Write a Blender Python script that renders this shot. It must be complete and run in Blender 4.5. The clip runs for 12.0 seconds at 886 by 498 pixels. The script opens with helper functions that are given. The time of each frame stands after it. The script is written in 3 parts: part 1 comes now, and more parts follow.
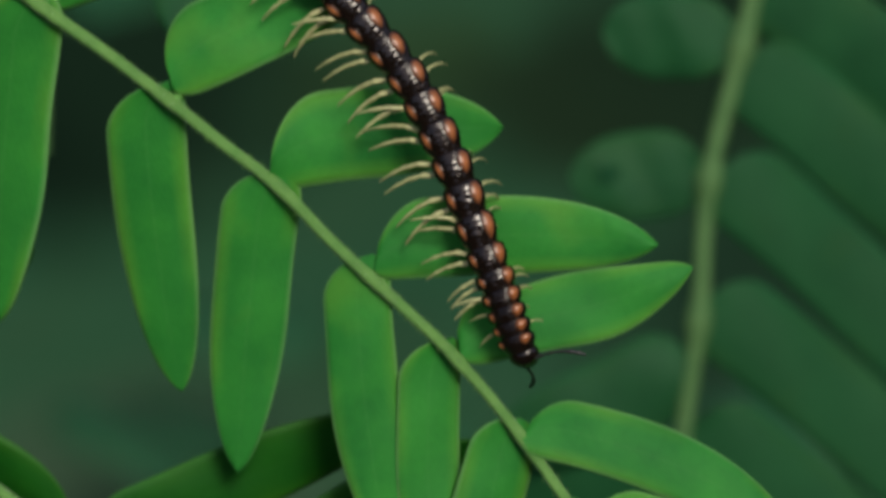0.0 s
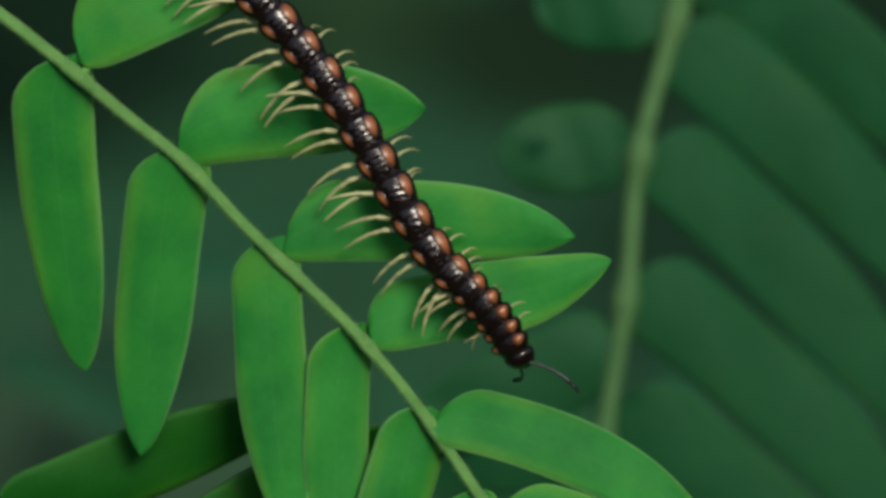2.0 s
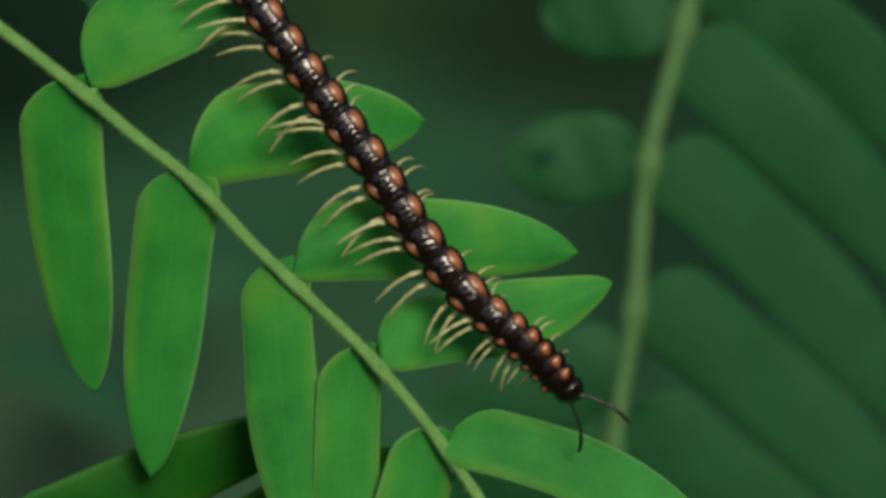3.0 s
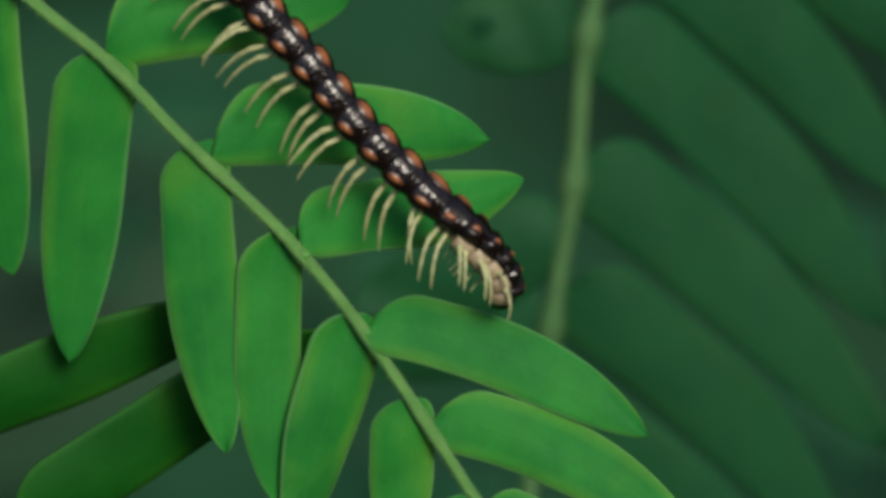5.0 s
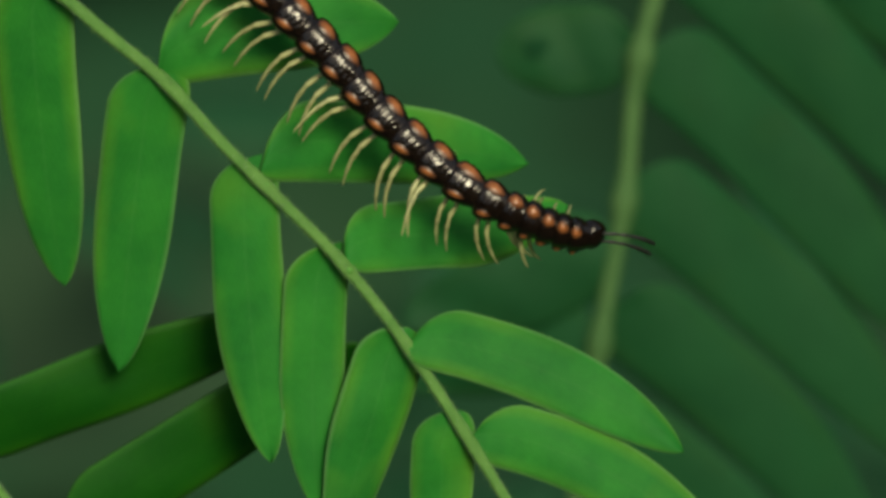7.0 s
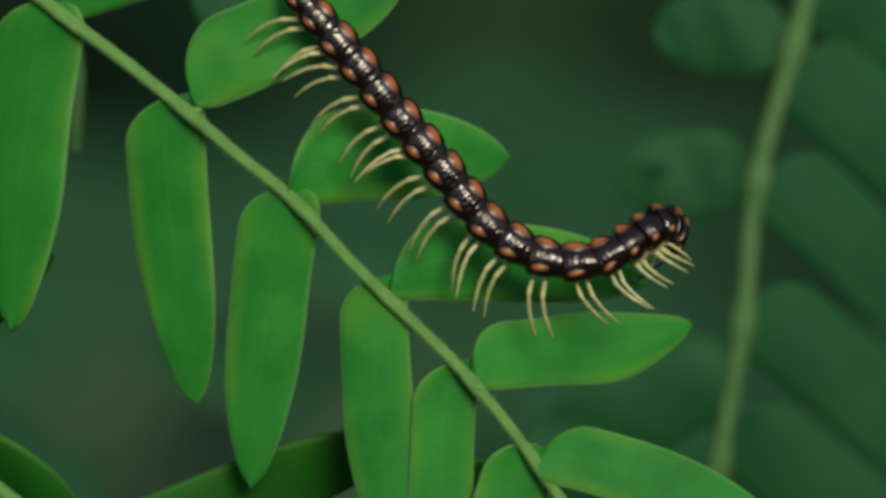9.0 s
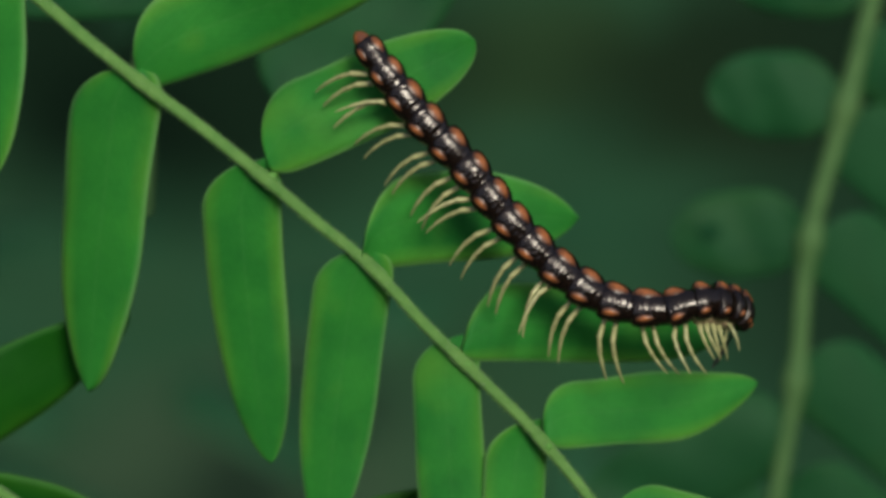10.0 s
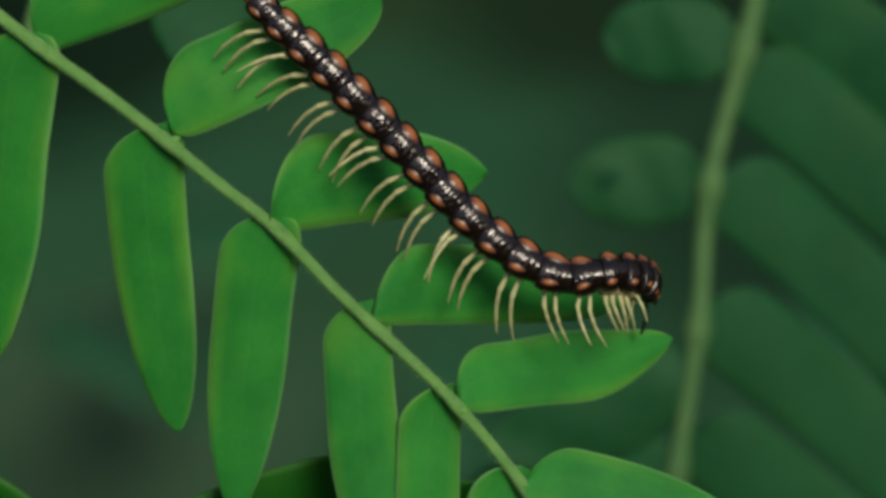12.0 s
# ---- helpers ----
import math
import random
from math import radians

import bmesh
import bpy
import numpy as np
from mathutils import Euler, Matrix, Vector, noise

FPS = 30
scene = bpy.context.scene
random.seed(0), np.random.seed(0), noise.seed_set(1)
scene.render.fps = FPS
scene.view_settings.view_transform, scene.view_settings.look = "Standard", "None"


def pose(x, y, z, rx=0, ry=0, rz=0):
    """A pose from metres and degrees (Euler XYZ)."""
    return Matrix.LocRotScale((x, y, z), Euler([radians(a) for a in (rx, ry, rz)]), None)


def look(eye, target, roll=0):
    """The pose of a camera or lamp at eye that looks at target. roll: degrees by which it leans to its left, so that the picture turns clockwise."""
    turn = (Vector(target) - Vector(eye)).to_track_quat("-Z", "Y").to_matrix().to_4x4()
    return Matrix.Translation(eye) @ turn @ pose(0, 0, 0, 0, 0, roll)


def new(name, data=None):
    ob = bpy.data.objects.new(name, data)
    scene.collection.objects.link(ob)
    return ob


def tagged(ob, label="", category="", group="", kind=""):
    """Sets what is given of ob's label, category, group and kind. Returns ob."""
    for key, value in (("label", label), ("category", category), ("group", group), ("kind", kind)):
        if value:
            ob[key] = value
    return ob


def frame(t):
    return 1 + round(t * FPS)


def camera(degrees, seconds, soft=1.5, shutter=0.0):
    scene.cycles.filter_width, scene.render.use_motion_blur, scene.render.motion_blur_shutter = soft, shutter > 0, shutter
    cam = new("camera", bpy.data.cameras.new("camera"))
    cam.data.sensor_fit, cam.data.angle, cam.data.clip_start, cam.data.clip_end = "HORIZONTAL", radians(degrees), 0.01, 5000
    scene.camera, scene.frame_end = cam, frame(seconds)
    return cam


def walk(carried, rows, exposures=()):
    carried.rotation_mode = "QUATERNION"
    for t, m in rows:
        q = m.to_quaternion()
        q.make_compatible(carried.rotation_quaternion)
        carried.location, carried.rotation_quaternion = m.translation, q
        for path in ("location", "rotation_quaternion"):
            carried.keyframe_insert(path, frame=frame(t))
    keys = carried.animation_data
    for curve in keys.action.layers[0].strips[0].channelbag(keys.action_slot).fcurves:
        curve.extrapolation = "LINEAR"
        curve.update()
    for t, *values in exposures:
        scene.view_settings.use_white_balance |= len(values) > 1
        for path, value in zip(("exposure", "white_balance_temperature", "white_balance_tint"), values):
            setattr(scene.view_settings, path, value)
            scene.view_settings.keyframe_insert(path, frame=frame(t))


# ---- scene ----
MM = 0.001
# The picture plane: x to the right, y up the slope, z towards the viewer; the fronds lie near its z = 0.
PIC = pose(0, 0, 0.45, 55, 0, 0)

# ---- camera ----
cam = camera(12.0, 12.0, soft=3.4, shutter=0.4)
cam.data.dof.use_dof = True
cam.data.dof.focus_distance = 0.2375
cam.data.dof.aperture_fstop = 42.0
walk(cam, [
    (0, PIC @ pose(-0.00280, -0.00584, 0.24371, 1.417, -0.100, -0.920)),
    (0.2, PIC @ pose(-0.00319, -0.00507, 0.24329, 0.888, -0.251, -0.801)),
    (0.3, PIC @ pose(-0.00336, -0.00494, 0.24325, 1.233, -0.334, -0.767)),
    (0.5, PIC @ pose(-0.00369, -0.00522, 0.24351, 1.480, -0.423, -0.746)),
    (0.7, PIC @ pose(-0.00309, -0.00460, 0.24048, 0.857, -0.202, -0.636)),
    (0.8, PIC @ pose(-0.00276, -0.00454, 0.23903, 0.728, -0.362, -0.602)),
    (1, PIC @ pose(-0.00206, -0.00491, 0.23609, 0.944, -0.903, -0.580)),
    (1.2, PIC @ pose(-0.00132, -0.00462, 0.23673, 0.838, -0.951, -0.498)),
    (1.3, PIC @ pose(-0.00090, -0.00473, 0.23694, 0.860, -0.966, -0.473)),
    (1.5, PIC @ pose(0.00005, -0.00544, 0.23710, 1.043, -0.755, -0.454)),
    (1.8, PIC @ pose(-0.00006, -0.00363, 0.23743, 0.520, -0.619, -0.084)),
    (2, PIC @ pose(0.00005, -0.00286, 0.23746, 0.501, -0.635, 0.149)),
    (2.2, PIC @ pose(-0.00011, -0.00241, 0.23684, 0.451, -0.965, 0.158)),
    (2.5, PIC @ pose(-0.00011, -0.00229, 0.23560, 0.563, -0.742, 0.156)),
    (2.8, PIC @ pose(-0.00053, -0.00104, 0.23617, 0.420, -0.812, 0.037)),
    (3, PIC @ pose(-0.00068, -0.00051, 0.23633, 0.201, -0.669, -0.064)),
    (3.2, PIC @ pose(-0.00075, -0.00110, 0.23596, 0.066, -0.729, 0.130)),
    (4.8, PIC @ pose(0.00157, 0.00145, 0.23279, -1.428, -0.860, -0.873)),
    (5, PIC @ pose(0.00302, 0.00231, 0.23233, -2.078, -0.829, 0.002)),
    (5.2, PIC @ pose(0.00267, 0.00233, 0.23280, -2.237, -1.028, -0.118)),
    (5.5, PIC @ pose(0.00259, 0.00236, 0.23251, -2.116, -1.106, -0.284)),
    (5.8, PIC @ pose(0.00338, 0.00158, 0.23363, -2.066, -0.858, -0.020)),
    (6, PIC @ pose(0.00426, 0.00103, 0.23387, -2.109, -0.624, 0.182)),
    (6.2, PIC @ pose(0.00420, 0.00152, 0.23559, -2.210, -0.327, 0.311)),
    (6.5, PIC @ pose(0.00473, 0.00221, 0.23773, -2.081, 0.108, 0.569)),
    (6.8, PIC @ pose(0.00464, 0.00240, 0.23758, -2.293, 0.329, 0.696)),
    (7, PIC @ pose(0.00505, 0.00255, 0.23735, -1.868, 0.286, 0.834)),
    (7.2, PIC @ pose(0.00452, 0.00182, 0.23706, -1.616, 0.262, 0.758)),
    (7.5, PIC @ pose(0.00442, 0.00064, 0.23649, -1.022, 0.424, 0.725)),
    (7.7, PIC @ pose(0.00414, 0.00078, 0.24013, -0.329, 0.864, 0.916)),
    (9.3, PIC @ pose(0.00301, 0.00154, 0.24125, 0.279, 1.624, 0.584)),
    (9.5, PIC @ pose(0.00073, 0.00143, 0.24255, 0.592, 1.255, 0.758)),
    (9.7, PIC @ pose(0.00013, 0.00178, 0.24371, 0.641, 1.582, 0.617)),
    (9.8, PIC @ pose(-0.00002, 0.00188, 0.24436, 0.556, 1.770, 0.563)),
    (10, PIC @ pose(-0.00002, 0.00191, 0.24588, 0.727, 1.742, 0.481)),
    (10.2, PIC @ pose(-0.00019, 0.00216, 0.24543, 0.781, 1.330, 0.562)),
    (10.3, PIC @ pose(-0.00015, 0.00221, 0.24533, 0.855, 1.252, 0.617)),
    (10.5, PIC @ pose(0.00022, 0.00215, 0.24534, 1.011, 1.376, 0.758)),
    (10.7, PIC @ pose(-0.00089, 0.00244, 0.24427, 0.938, 0.605, 0.443)),
    (10.8, PIC @ pose(-0.00135, 0.00251, 0.24383, 0.910, 0.375, 0.296)),
    (11, PIC @ pose(-0.00210, 0.00251, 0.24308, 0.993, 0.264, 0.019)),
    (11.2, PIC @ pose(-0.00291, 0.00274, 0.24285, 0.849, 0.053, -0.138)),
    (11.3, PIC @ pose(-0.00329, 0.00279, 0.24284, 0.700, 0.100, -0.217)),
    (11.5, PIC @ pose(-0.00398, 0.00277, 0.24302, 0.433, 0.119, -0.384)),
    (11.7, PIC @ pose(-0.00390, 0.00346, 0.24187, -0.107, 0.039, -0.433)),
    (11.8, PIC @ pose(-0.00384, 0.00378, 0.24140, -0.188, -0.171, -0.466)),
    (12, PIC @ pose(-0.00373, 0.00440, 0.24054, -0.383, -0.336, -0.553)),
], [
    (0, -0.02, 6400, 11), (2, 0.0, 6200, 8), (3, 0.0, 6650, 8), (5, 0.0, 6200, 7), (5.5, 0.0, 6700, 6), (6, 0.0, 6850, 5), (6.6, -0.02, 7450, -4), (7.4, -0.02, 7450, -4),
    (9.4, -0.07, 6550, 7), (10.4, -0.07, 6500, 8), (12, -0.07, 6500, 8)])

# ---- world and light: an overcast day under trees ----
world = bpy.data.worlds.new("overcast_sky")
scene.world = world
world.use_nodes = True
wn = world.node_tree.nodes
sky = wn.new("ShaderNodeTexSky")
sky.sky_type, sky.sun_disc = "NISHITA", False
sky.sun_elevation, sky.sun_rotation = radians(50.6), radians(157.7)
sky.air_density, sky.dust_density, sky.ozone_density = 1.0, 3.0, 0.8
world.node_tree.links.new(sky.outputs[0], wn["Background"].inputs[0])
wn["Background"].inputs[1].default_value = 0.165
sun = new("sun", bpy.data.lights.new("sun", "SUN"))
sun.data.energy, sun.data.angle, sun.data.color = 3.15, radians(18), (1.0, 0.975, 0.84)
sun.matrix_world = look((0.26, -0.635, 1.286), (0, 0, 0.45))
scene.view_settings.exposure = 0.0


# ---- materials ----
class Nodes:
    """A small builder for node materials."""

    def __init__(self, name):
        self.mat = bpy.data.materials.new(name)
        self.mat.use_nodes = True
        self.tree = self.mat.node_tree
        self.bsdf = self.tree.nodes["Principled BSDF"]
        self.out = self.tree.nodes["Material Output"]

    def add(self, kind, **settings):
        node = self.tree.nodes.new(kind)
        for key, value in settings.items():
            node.inputs[key].default_value = value
        return node

    def link(self, a, b):
        self.tree.links.new(a, b)

    def noise(self, scale, detail=4.0, rough=0.6, vector=None):
        n = self.add("ShaderNodeTexNoise", Scale=scale, Detail=detail, Roughness=rough)
        if vector is not None:
            self.link(vector, n.inputs["Vector"])
        return n.outputs["Fac"]

    def ramp(self, fac, *stops):
        r = self.tree.nodes.new("ShaderNodeValToRGB")
        el = r.color_ramp.elements
        while len(el) < len(stops):
            el.new(0.5)
        for e, (at, colour) in zip(el, stops):
            e.position, e.color = at, (*colour, 1)
        self.link(fac, r.inputs[0])
        return r.outputs[0]

    def mix(self, fac, a, b, blend="MIX"):
        m = self.tree.nodes.new("ShaderNodeMix")
        m.data_type, m.blend_type = "RGBA", blend
        for value, socket in ((fac, m.inputs[0]), (a, m.inputs[6]), (b, m.inputs[7])):
            if isinstance(value, (int, float)):
                socket.default_value = value
            elif isinstance(value, tuple):
                socket.default_value = (*value, 1)
            else:
                self.link(value, socket)
        return m.outputs[2]

    def maths(self, op, a, b=0.0):
        m = self.tree.nodes.new("ShaderNodeMath")
        m.operation = op
        for value, socket in ((a, m.inputs[0]), (b, m.inputs[1])):
            if isinstance(value, (int, float)):
                socket.default_value = value
            else:
                self.link(value, socket)
        return m.outputs[0]

    def bump(self, height, strength, distance):
        b = self.add("ShaderNodeBump", Strength=strength, Distance=distance)
        self.link(height, b.inputs["Height"])
        self.link(b.outputs[0], self.bsdf.inputs["Normal"])
        return b.outputs[0]

    def set(self, **settings):
        for key, value in settings.items():
            self.bsdf.inputs[key.replace("_", " ")].default_value = value
        return self


def leaf_material(name, deep, fresh, margin, yellow, rough=0.6, through_light=0.25):
    n = Nodes(name)
    uv = n.tree.nodes.new("ShaderNodeUVMap")
    info = n.tree.nodes.new("ShaderNodeObjectInfo")
    sep = n.tree.nodes.new("ShaderNodeSeparateXYZ")
    n.link(uv.outputs[0], sep.inputs[0])
    along, across = sep.outputs[0], sep.outputs[1]
    side = n.maths("ABSOLUTE", n.maths("SUBTRACT", across, 0.5))
    geo = n.tree.nodes.new("ShaderNodeTexCoord").outputs["Object"]
    shift = n.tree.nodes.new("ShaderNodeVectorMath")
    shift.operation = "ADD"
    n.link(geo, shift.inputs[0])
    n.link(info.outputs["Random"], shift.inputs[1])
    place = shift.outputs[0]
    broad = n.noise(230, 3, 0.55, place)
    base = n.ramp(broad, (0.32, deep), (0.68, fresh))
    hue = n.mix(n.maths("MULTIPLY", info.outputs["Random"], 0.5), base, fresh)
    blotch = n.ramp(n.noise(160, 2, 0.5, place), (0.60, (0, 0, 0)), (0.82, (0.5, 0.5, 0.5)))
    spotted = n.mix(blotch, hue, yellow)
    # uneven yellowing along the margins
    yellowing = n.ramp(side, (0.27, (0, 0, 0)), (0.48, (0.52, 0.52, 0.52)))
    uneven = n.ramp(n.noise(120, 2, 0.5, place), (0.39, (0, 0, 0)), (0.58, (1, 1, 1)))
    spotted = n.mix(n.mix(1.0, yellowing, uneven, "MULTIPLY"), spotted, yellow)
    # slanting side veins and the midrib
    slant = n.maths("SUBTRACT", n.maths("MULTIPLY", along, 22.0), n.maths("MULTIPLY", side, 14.0))
    wave = n.maths("SINE", n.maths("MULTIPLY", slant, 6.28))
    vein = n.maths("MULTIPLY", n.maths("MAXIMUM", n.maths("SUBTRACT", wave, 0.6), 0.0), 0.07)
    veined = n.mix(vein, spotted, margin)
    rib = n.ramp(side, (0.0, (0.05, 0.05, 0.05)), (0.03, (0, 0, 0)))
    ribbed = n.mix(rib, veined, margin)
    rim = n.ramp(side, (0.44, (0, 0, 0)), (0.49, (0.52, 0.52, 0.52)))
    done = n.mix(rim, ribbed, margin)
    fine = n.ramp(n.noise(2600, 2, 0.5, place), (0.3, (0.95, 0.95, 0.95)), (0.7, (1.04, 1.04, 1.04)))
    done = n.mix(1.0, done, fine, "MULTIPLY")
    n.link(done, n.bsdf.inputs["Base Color"])
    n.set(Roughness=rough)
    n.bsdf.inputs["Specular IOR Level"].default_value = 0.13
    n.bsdf.inputs["Sheen Weight"].default_value = 0.03
    n.bsdf.inputs["Sheen Roughness"].default_value = 0.3
    height = n.maths("ADD", n.noise(900, 3, 0.6, place), n.maths("MULTIPLY", wave, 0.03))
    normal = n.bump(height, 0.15, 0.0001)
    glow = n.tree.nodes.new("ShaderNodeBsdfTranslucent")
    n.link(done, glow.inputs[0])
    n.link(normal, glow.inputs["Normal"])
    both = n.add("ShaderNodeMixShader", Fac=through_light)
    n.link(n.bsdf.outputs[0], both.inputs[1])
    n.link(glow.outputs[0], both.inputs[2])
    n.link(both.outputs[0], n.out.inputs[0])
    return n.mat


def plain_material(name, low, high, scale, rough, bump=0.3, depth=0.0001, spec=0.5, tint=(1, 1, 1), fuzz=0.0):
    n = Nodes(name)
    place = n.tree.nodes.new("ShaderNodeTexCoord").outputs["Object"]
    fac = n.noise(scale, 4, 0.6, place)
    n.link(n.ramp(fac, (0.3, low), (0.7, high)), n.bsdf.inputs["Base Color"])
    n.set(Roughness=rough)
    n.bsdf.inputs["Specular IOR Level"].default_value = spec
    n.bsdf.inputs["Specular Tint"].default_value = (*tint, 1)
    n.bsdf.inputs["Sheen Weight"].default_value = fuzz
    n.bsdf.inputs["Sheen Roughness"].default_value = 0.35
    n.bump(n.noise(scale * 3, 3, 0.6, place), bump, depth)
    return n.mat


LEAF = leaf_material("young_leaflet", (0.012, 0.137, 0.020), (0.029, 0.220, 0.027), (0.16, 0.34, 0.12), (0.120, 0.300, 0.026))
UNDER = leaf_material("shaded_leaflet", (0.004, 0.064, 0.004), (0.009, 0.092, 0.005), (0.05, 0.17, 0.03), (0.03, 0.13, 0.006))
OLD = leaf_material("mature_leaflet", (0.007, 0.054, 0.017), (0.012, 0.077, 0.024), (0.021, 0.11, 0.037), (0.02, 0.075, 0.018))
RACHIS = plain_material("rachis_green", (0.066, 0.165, 0.035), (0.106, 0.220, 0.052), 900, 0.6, 0.5, 0.0002, 0.1, (1, 1, 1), 0.35)
PULVINUS = plain_material("pulvinus_yellow_green", (0.070, 0.21, 0.040), (0.105, 0.26, 0.055), 1500, 0.6, 0.3, 0.0001, 0.1)
OLD_STEM = plain_material("mature_stem", (0.042, 0.101, 0.031), (0.068, 0.139, 0.046), 350, 0.7, 0.3, 0.0001, 0.15)
SHELL = plain_material("black_shell", (0.004, 0.0025, 0.002), (0.009, 0.0055, 0.004), 900, 0.10, 0.4, 0.00008, 0.40, (1.0, 0.93, 0.89))
TAIL = plain_material("orange_brown_tail", (0.06, 0.02, 0.009), (0.24, 0.075, 0.026), 1500, 0.3, 0.4, 0.0001)


def keel_material():
    n = Nodes("orange_keel")
    place = n.tree.nodes.new("ShaderNodeTexCoord").outputs["Object"]
    sep = n.tree.nodes.new("ShaderNodeSeparateXYZ")
    n.link(n.tree.nodes.new("ShaderNodeUVMap").outputs[0], sep.inputs[0])
    grain = n.noise(2200, 4, 0.65, place)
    orange = n.ramp(grain, (0.3, (0.12, 0.038, 0.012)), (0.7, (0.37, 0.125, 0.040)))
    worn = n.maths("ADD", sep.outputs[0], n.maths("MULTIPLY", n.maths("SUBTRACT", grain, 0.5), 0.5))
    n.link(n.mix(n.ramp(worn, (0.30, (0, 0, 0)), (0.95, (0.97, 0.97, 0.97))), orange, (0.012, 0.006, 0.004)), n.bsdf.inputs["Base Color"])
    n.set(Roughness=0.3)
    n.bsdf.inputs["Specular IOR Level"].default_value = 0.35
    n.bump(n.noise(2600, 3, 0.6, place), 0.4, 0.00010)
    return n.mat


KEEL = keel_material()
LEG = plain_material("straw_leg", (0.22, 0.215, 0.090), (0.40, 0.390, 0.18), 2200, 0.42, 0.3, 0.00004)
BELLY = plain_material("pale_belly", (0.20, 0.135, 0.075), (0.38, 0.29, 0.17), 1100, 0.5)
FEELER = plain_material("black_feeler", (0.008, 0.007, 0.007), (0.02, 0.018, 0.016), 2000, 0.4)
DEW = plain_material("dew", (0.75, 0.78, 0.75), (0.85, 0.87, 0.85), 3000, 0.05, 0.0, 0.0001, 0.5)
SPOT = plain_material("withered_spot", (0.005, 0.034, 0.013), (0.010, 0.047, 0.018), 900, 0.9, 0.3, 0.0001, 0.05)


def soil_material():
    """Mossy soil with a bare patch of olive litter and patches of dark humus."""
    n = Nodes("mossy_soil")
    place = n.tree.nodes.new("ShaderNodeTexCoord").outputs["Object"]
    colour = n.ramp(n.noise(14, 4, 0.6, place), (0.3, (0.021, 0.054, 0.026)), (0.7, (0.018, 0.064, 0.031)))
    ragged = n.maths("MULTIPLY", n.maths("SUBTRACT", n.noise(40, 3, 0.6, place), 0.5), 0.03)
    for centre, reach, tint in (((-0.012, 0.765, 0.0), 0.045, (0.019, 0.042, 0.017)), ((0.052, 0.742, 0.0), 0.066, (0.010, 0.021, 0.010)), ((0.12, 0.79, 0.0), 0.105, (0.008, 0.019, 0.010)),
                                ((0.108, 0.64, 0.0), 0.100, (0.010, 0.026, 0.014)), ((-0.105, 0.765, 0.0), 0.095, (0.006, 0.015, 0.008)), ((-0.084, 0.58, 0.0), 0.070, (0.033, 0.063, 0.034)), ((-0.082, 0.485, 0.0), 0.042, (0.008, 0.009, 0.004))):
        d = n.tree.nodes.new("ShaderNodeVectorMath")
        d.operation = "DISTANCE"
        n.link(place, d.inputs[0])
        d.inputs[1].default_value = centre
        share = n.ramp(n.maths("DIVIDE", n.maths("ADD", d.outputs["Value"], ragged), reach), (0.5, (1, 1, 1)), (1.0, (0, 0, 0)))
        colour = n.mix(share, colour, tint)
    n.link(colour, n.bsdf.inputs["Base Color"])
    n.set(Roughness=1.0)
    n.bsdf.inputs["Specular IOR Level"].default_value = 0.0
    n.bump(n.noise(42, 3, 0.6, place), 0.5, 0.003)
    return n.mat


SOIL = soil_material()
WEED = leaf_material("weed_leaf", (0.014, 0.060, 0.027), (0.018, 0.078, 0.035), (0.02, 0.08, 0.035), (0.02, 0.07, 0.02))


THICKET = plain_material("bush_leaf", (0.012, 0.05, 0.014), (0.03, 0.09, 0.025), 6, 0.7, 0.2, 0.001, 0.2)


# ---- building helpers ----
def mesh_of(bm, name, material):
    bmesh.ops.recalc_face_normals(bm, faces=bm.faces)
    for f in bm.faces:
        f.smooth = True
    data = bpy.data.meshes.new(name)
    bm.to_mesh(data)
    bm.free()
    data.materials.append(material)
    return data


def part(name, bm, material, parent, label=""):
    ob = new(name, mesh_of(bm, name, material))
    ob.parent = parent
    if label:
        tagged(ob, label)
    return ob


def thing(name, label, category, at, group=""):
    """An Empty at a place of the picture plane, in millimetres."""
    ob = tagged(new(name), label, category, group)
    ob.matrix_world = PIC @ Matrix.Translation(Vector(at) * MM)
    ob.empty_display_size = 0.002
    return ob


def glide(points, count):
    """Points along a smooth curve through the given ones."""
    p = [Vector(q) for q in points]
    p = [2 * p[0] - p[1], *p, 2 * p[-1] - p[-2]]
    out = []
    spans = len(p) - 3
    for k in range(count):
        x = k / (count - 1) * spans
        i = min(int(x), spans - 1)
        u = x - i
        a, b, c, d = p[i:i + 4]
        out.append(0.5 * (2 * b + (c - a) * u + (2 * a - 5 * b + 4 * c - d) * u * u + (3 * b - a - 3 * c + d) * u ** 3))
    return out


def tube(points, radii, sides=10, bm=None, groove=0.0):
    """A closed, tapered tube along points (metres)."""
    bm = bm or bmesh.new()
    rings = []
    up = Vector((0.1, 0.2, 1)).normalized()
    for i, p in enumerate(points):
        t = (points[min(i + 1, len(points) - 1)] - points[max(i - 1, 0)]).normalized()
        x = t.cross(up)
        x = x.normalized() if x.length > 1e-6 else t.orthogonal().normalized()
        y = x.cross(t)
        ring = []
        for k in range(sides):
            a = 2 * math.pi * k / sides
            r = radii[i] * (1 - groove * max(0.0, math.cos(a - math.pi / 2)) ** 4)
            ring.append(bm.verts.new(p + r * (math.cos(a) * x + math.sin(a) * y)))
        rings.append(ring)
    for a, b in zip(rings, rings[1:]):
        for k in range(sides):
            bm.faces.new((a[k], a[(k + 1) % sides], b[(k + 1) % sides], b[k]))
    bm.faces.new(rings[0][::-1])
    bm.faces.new(rings[-1])
    return bm


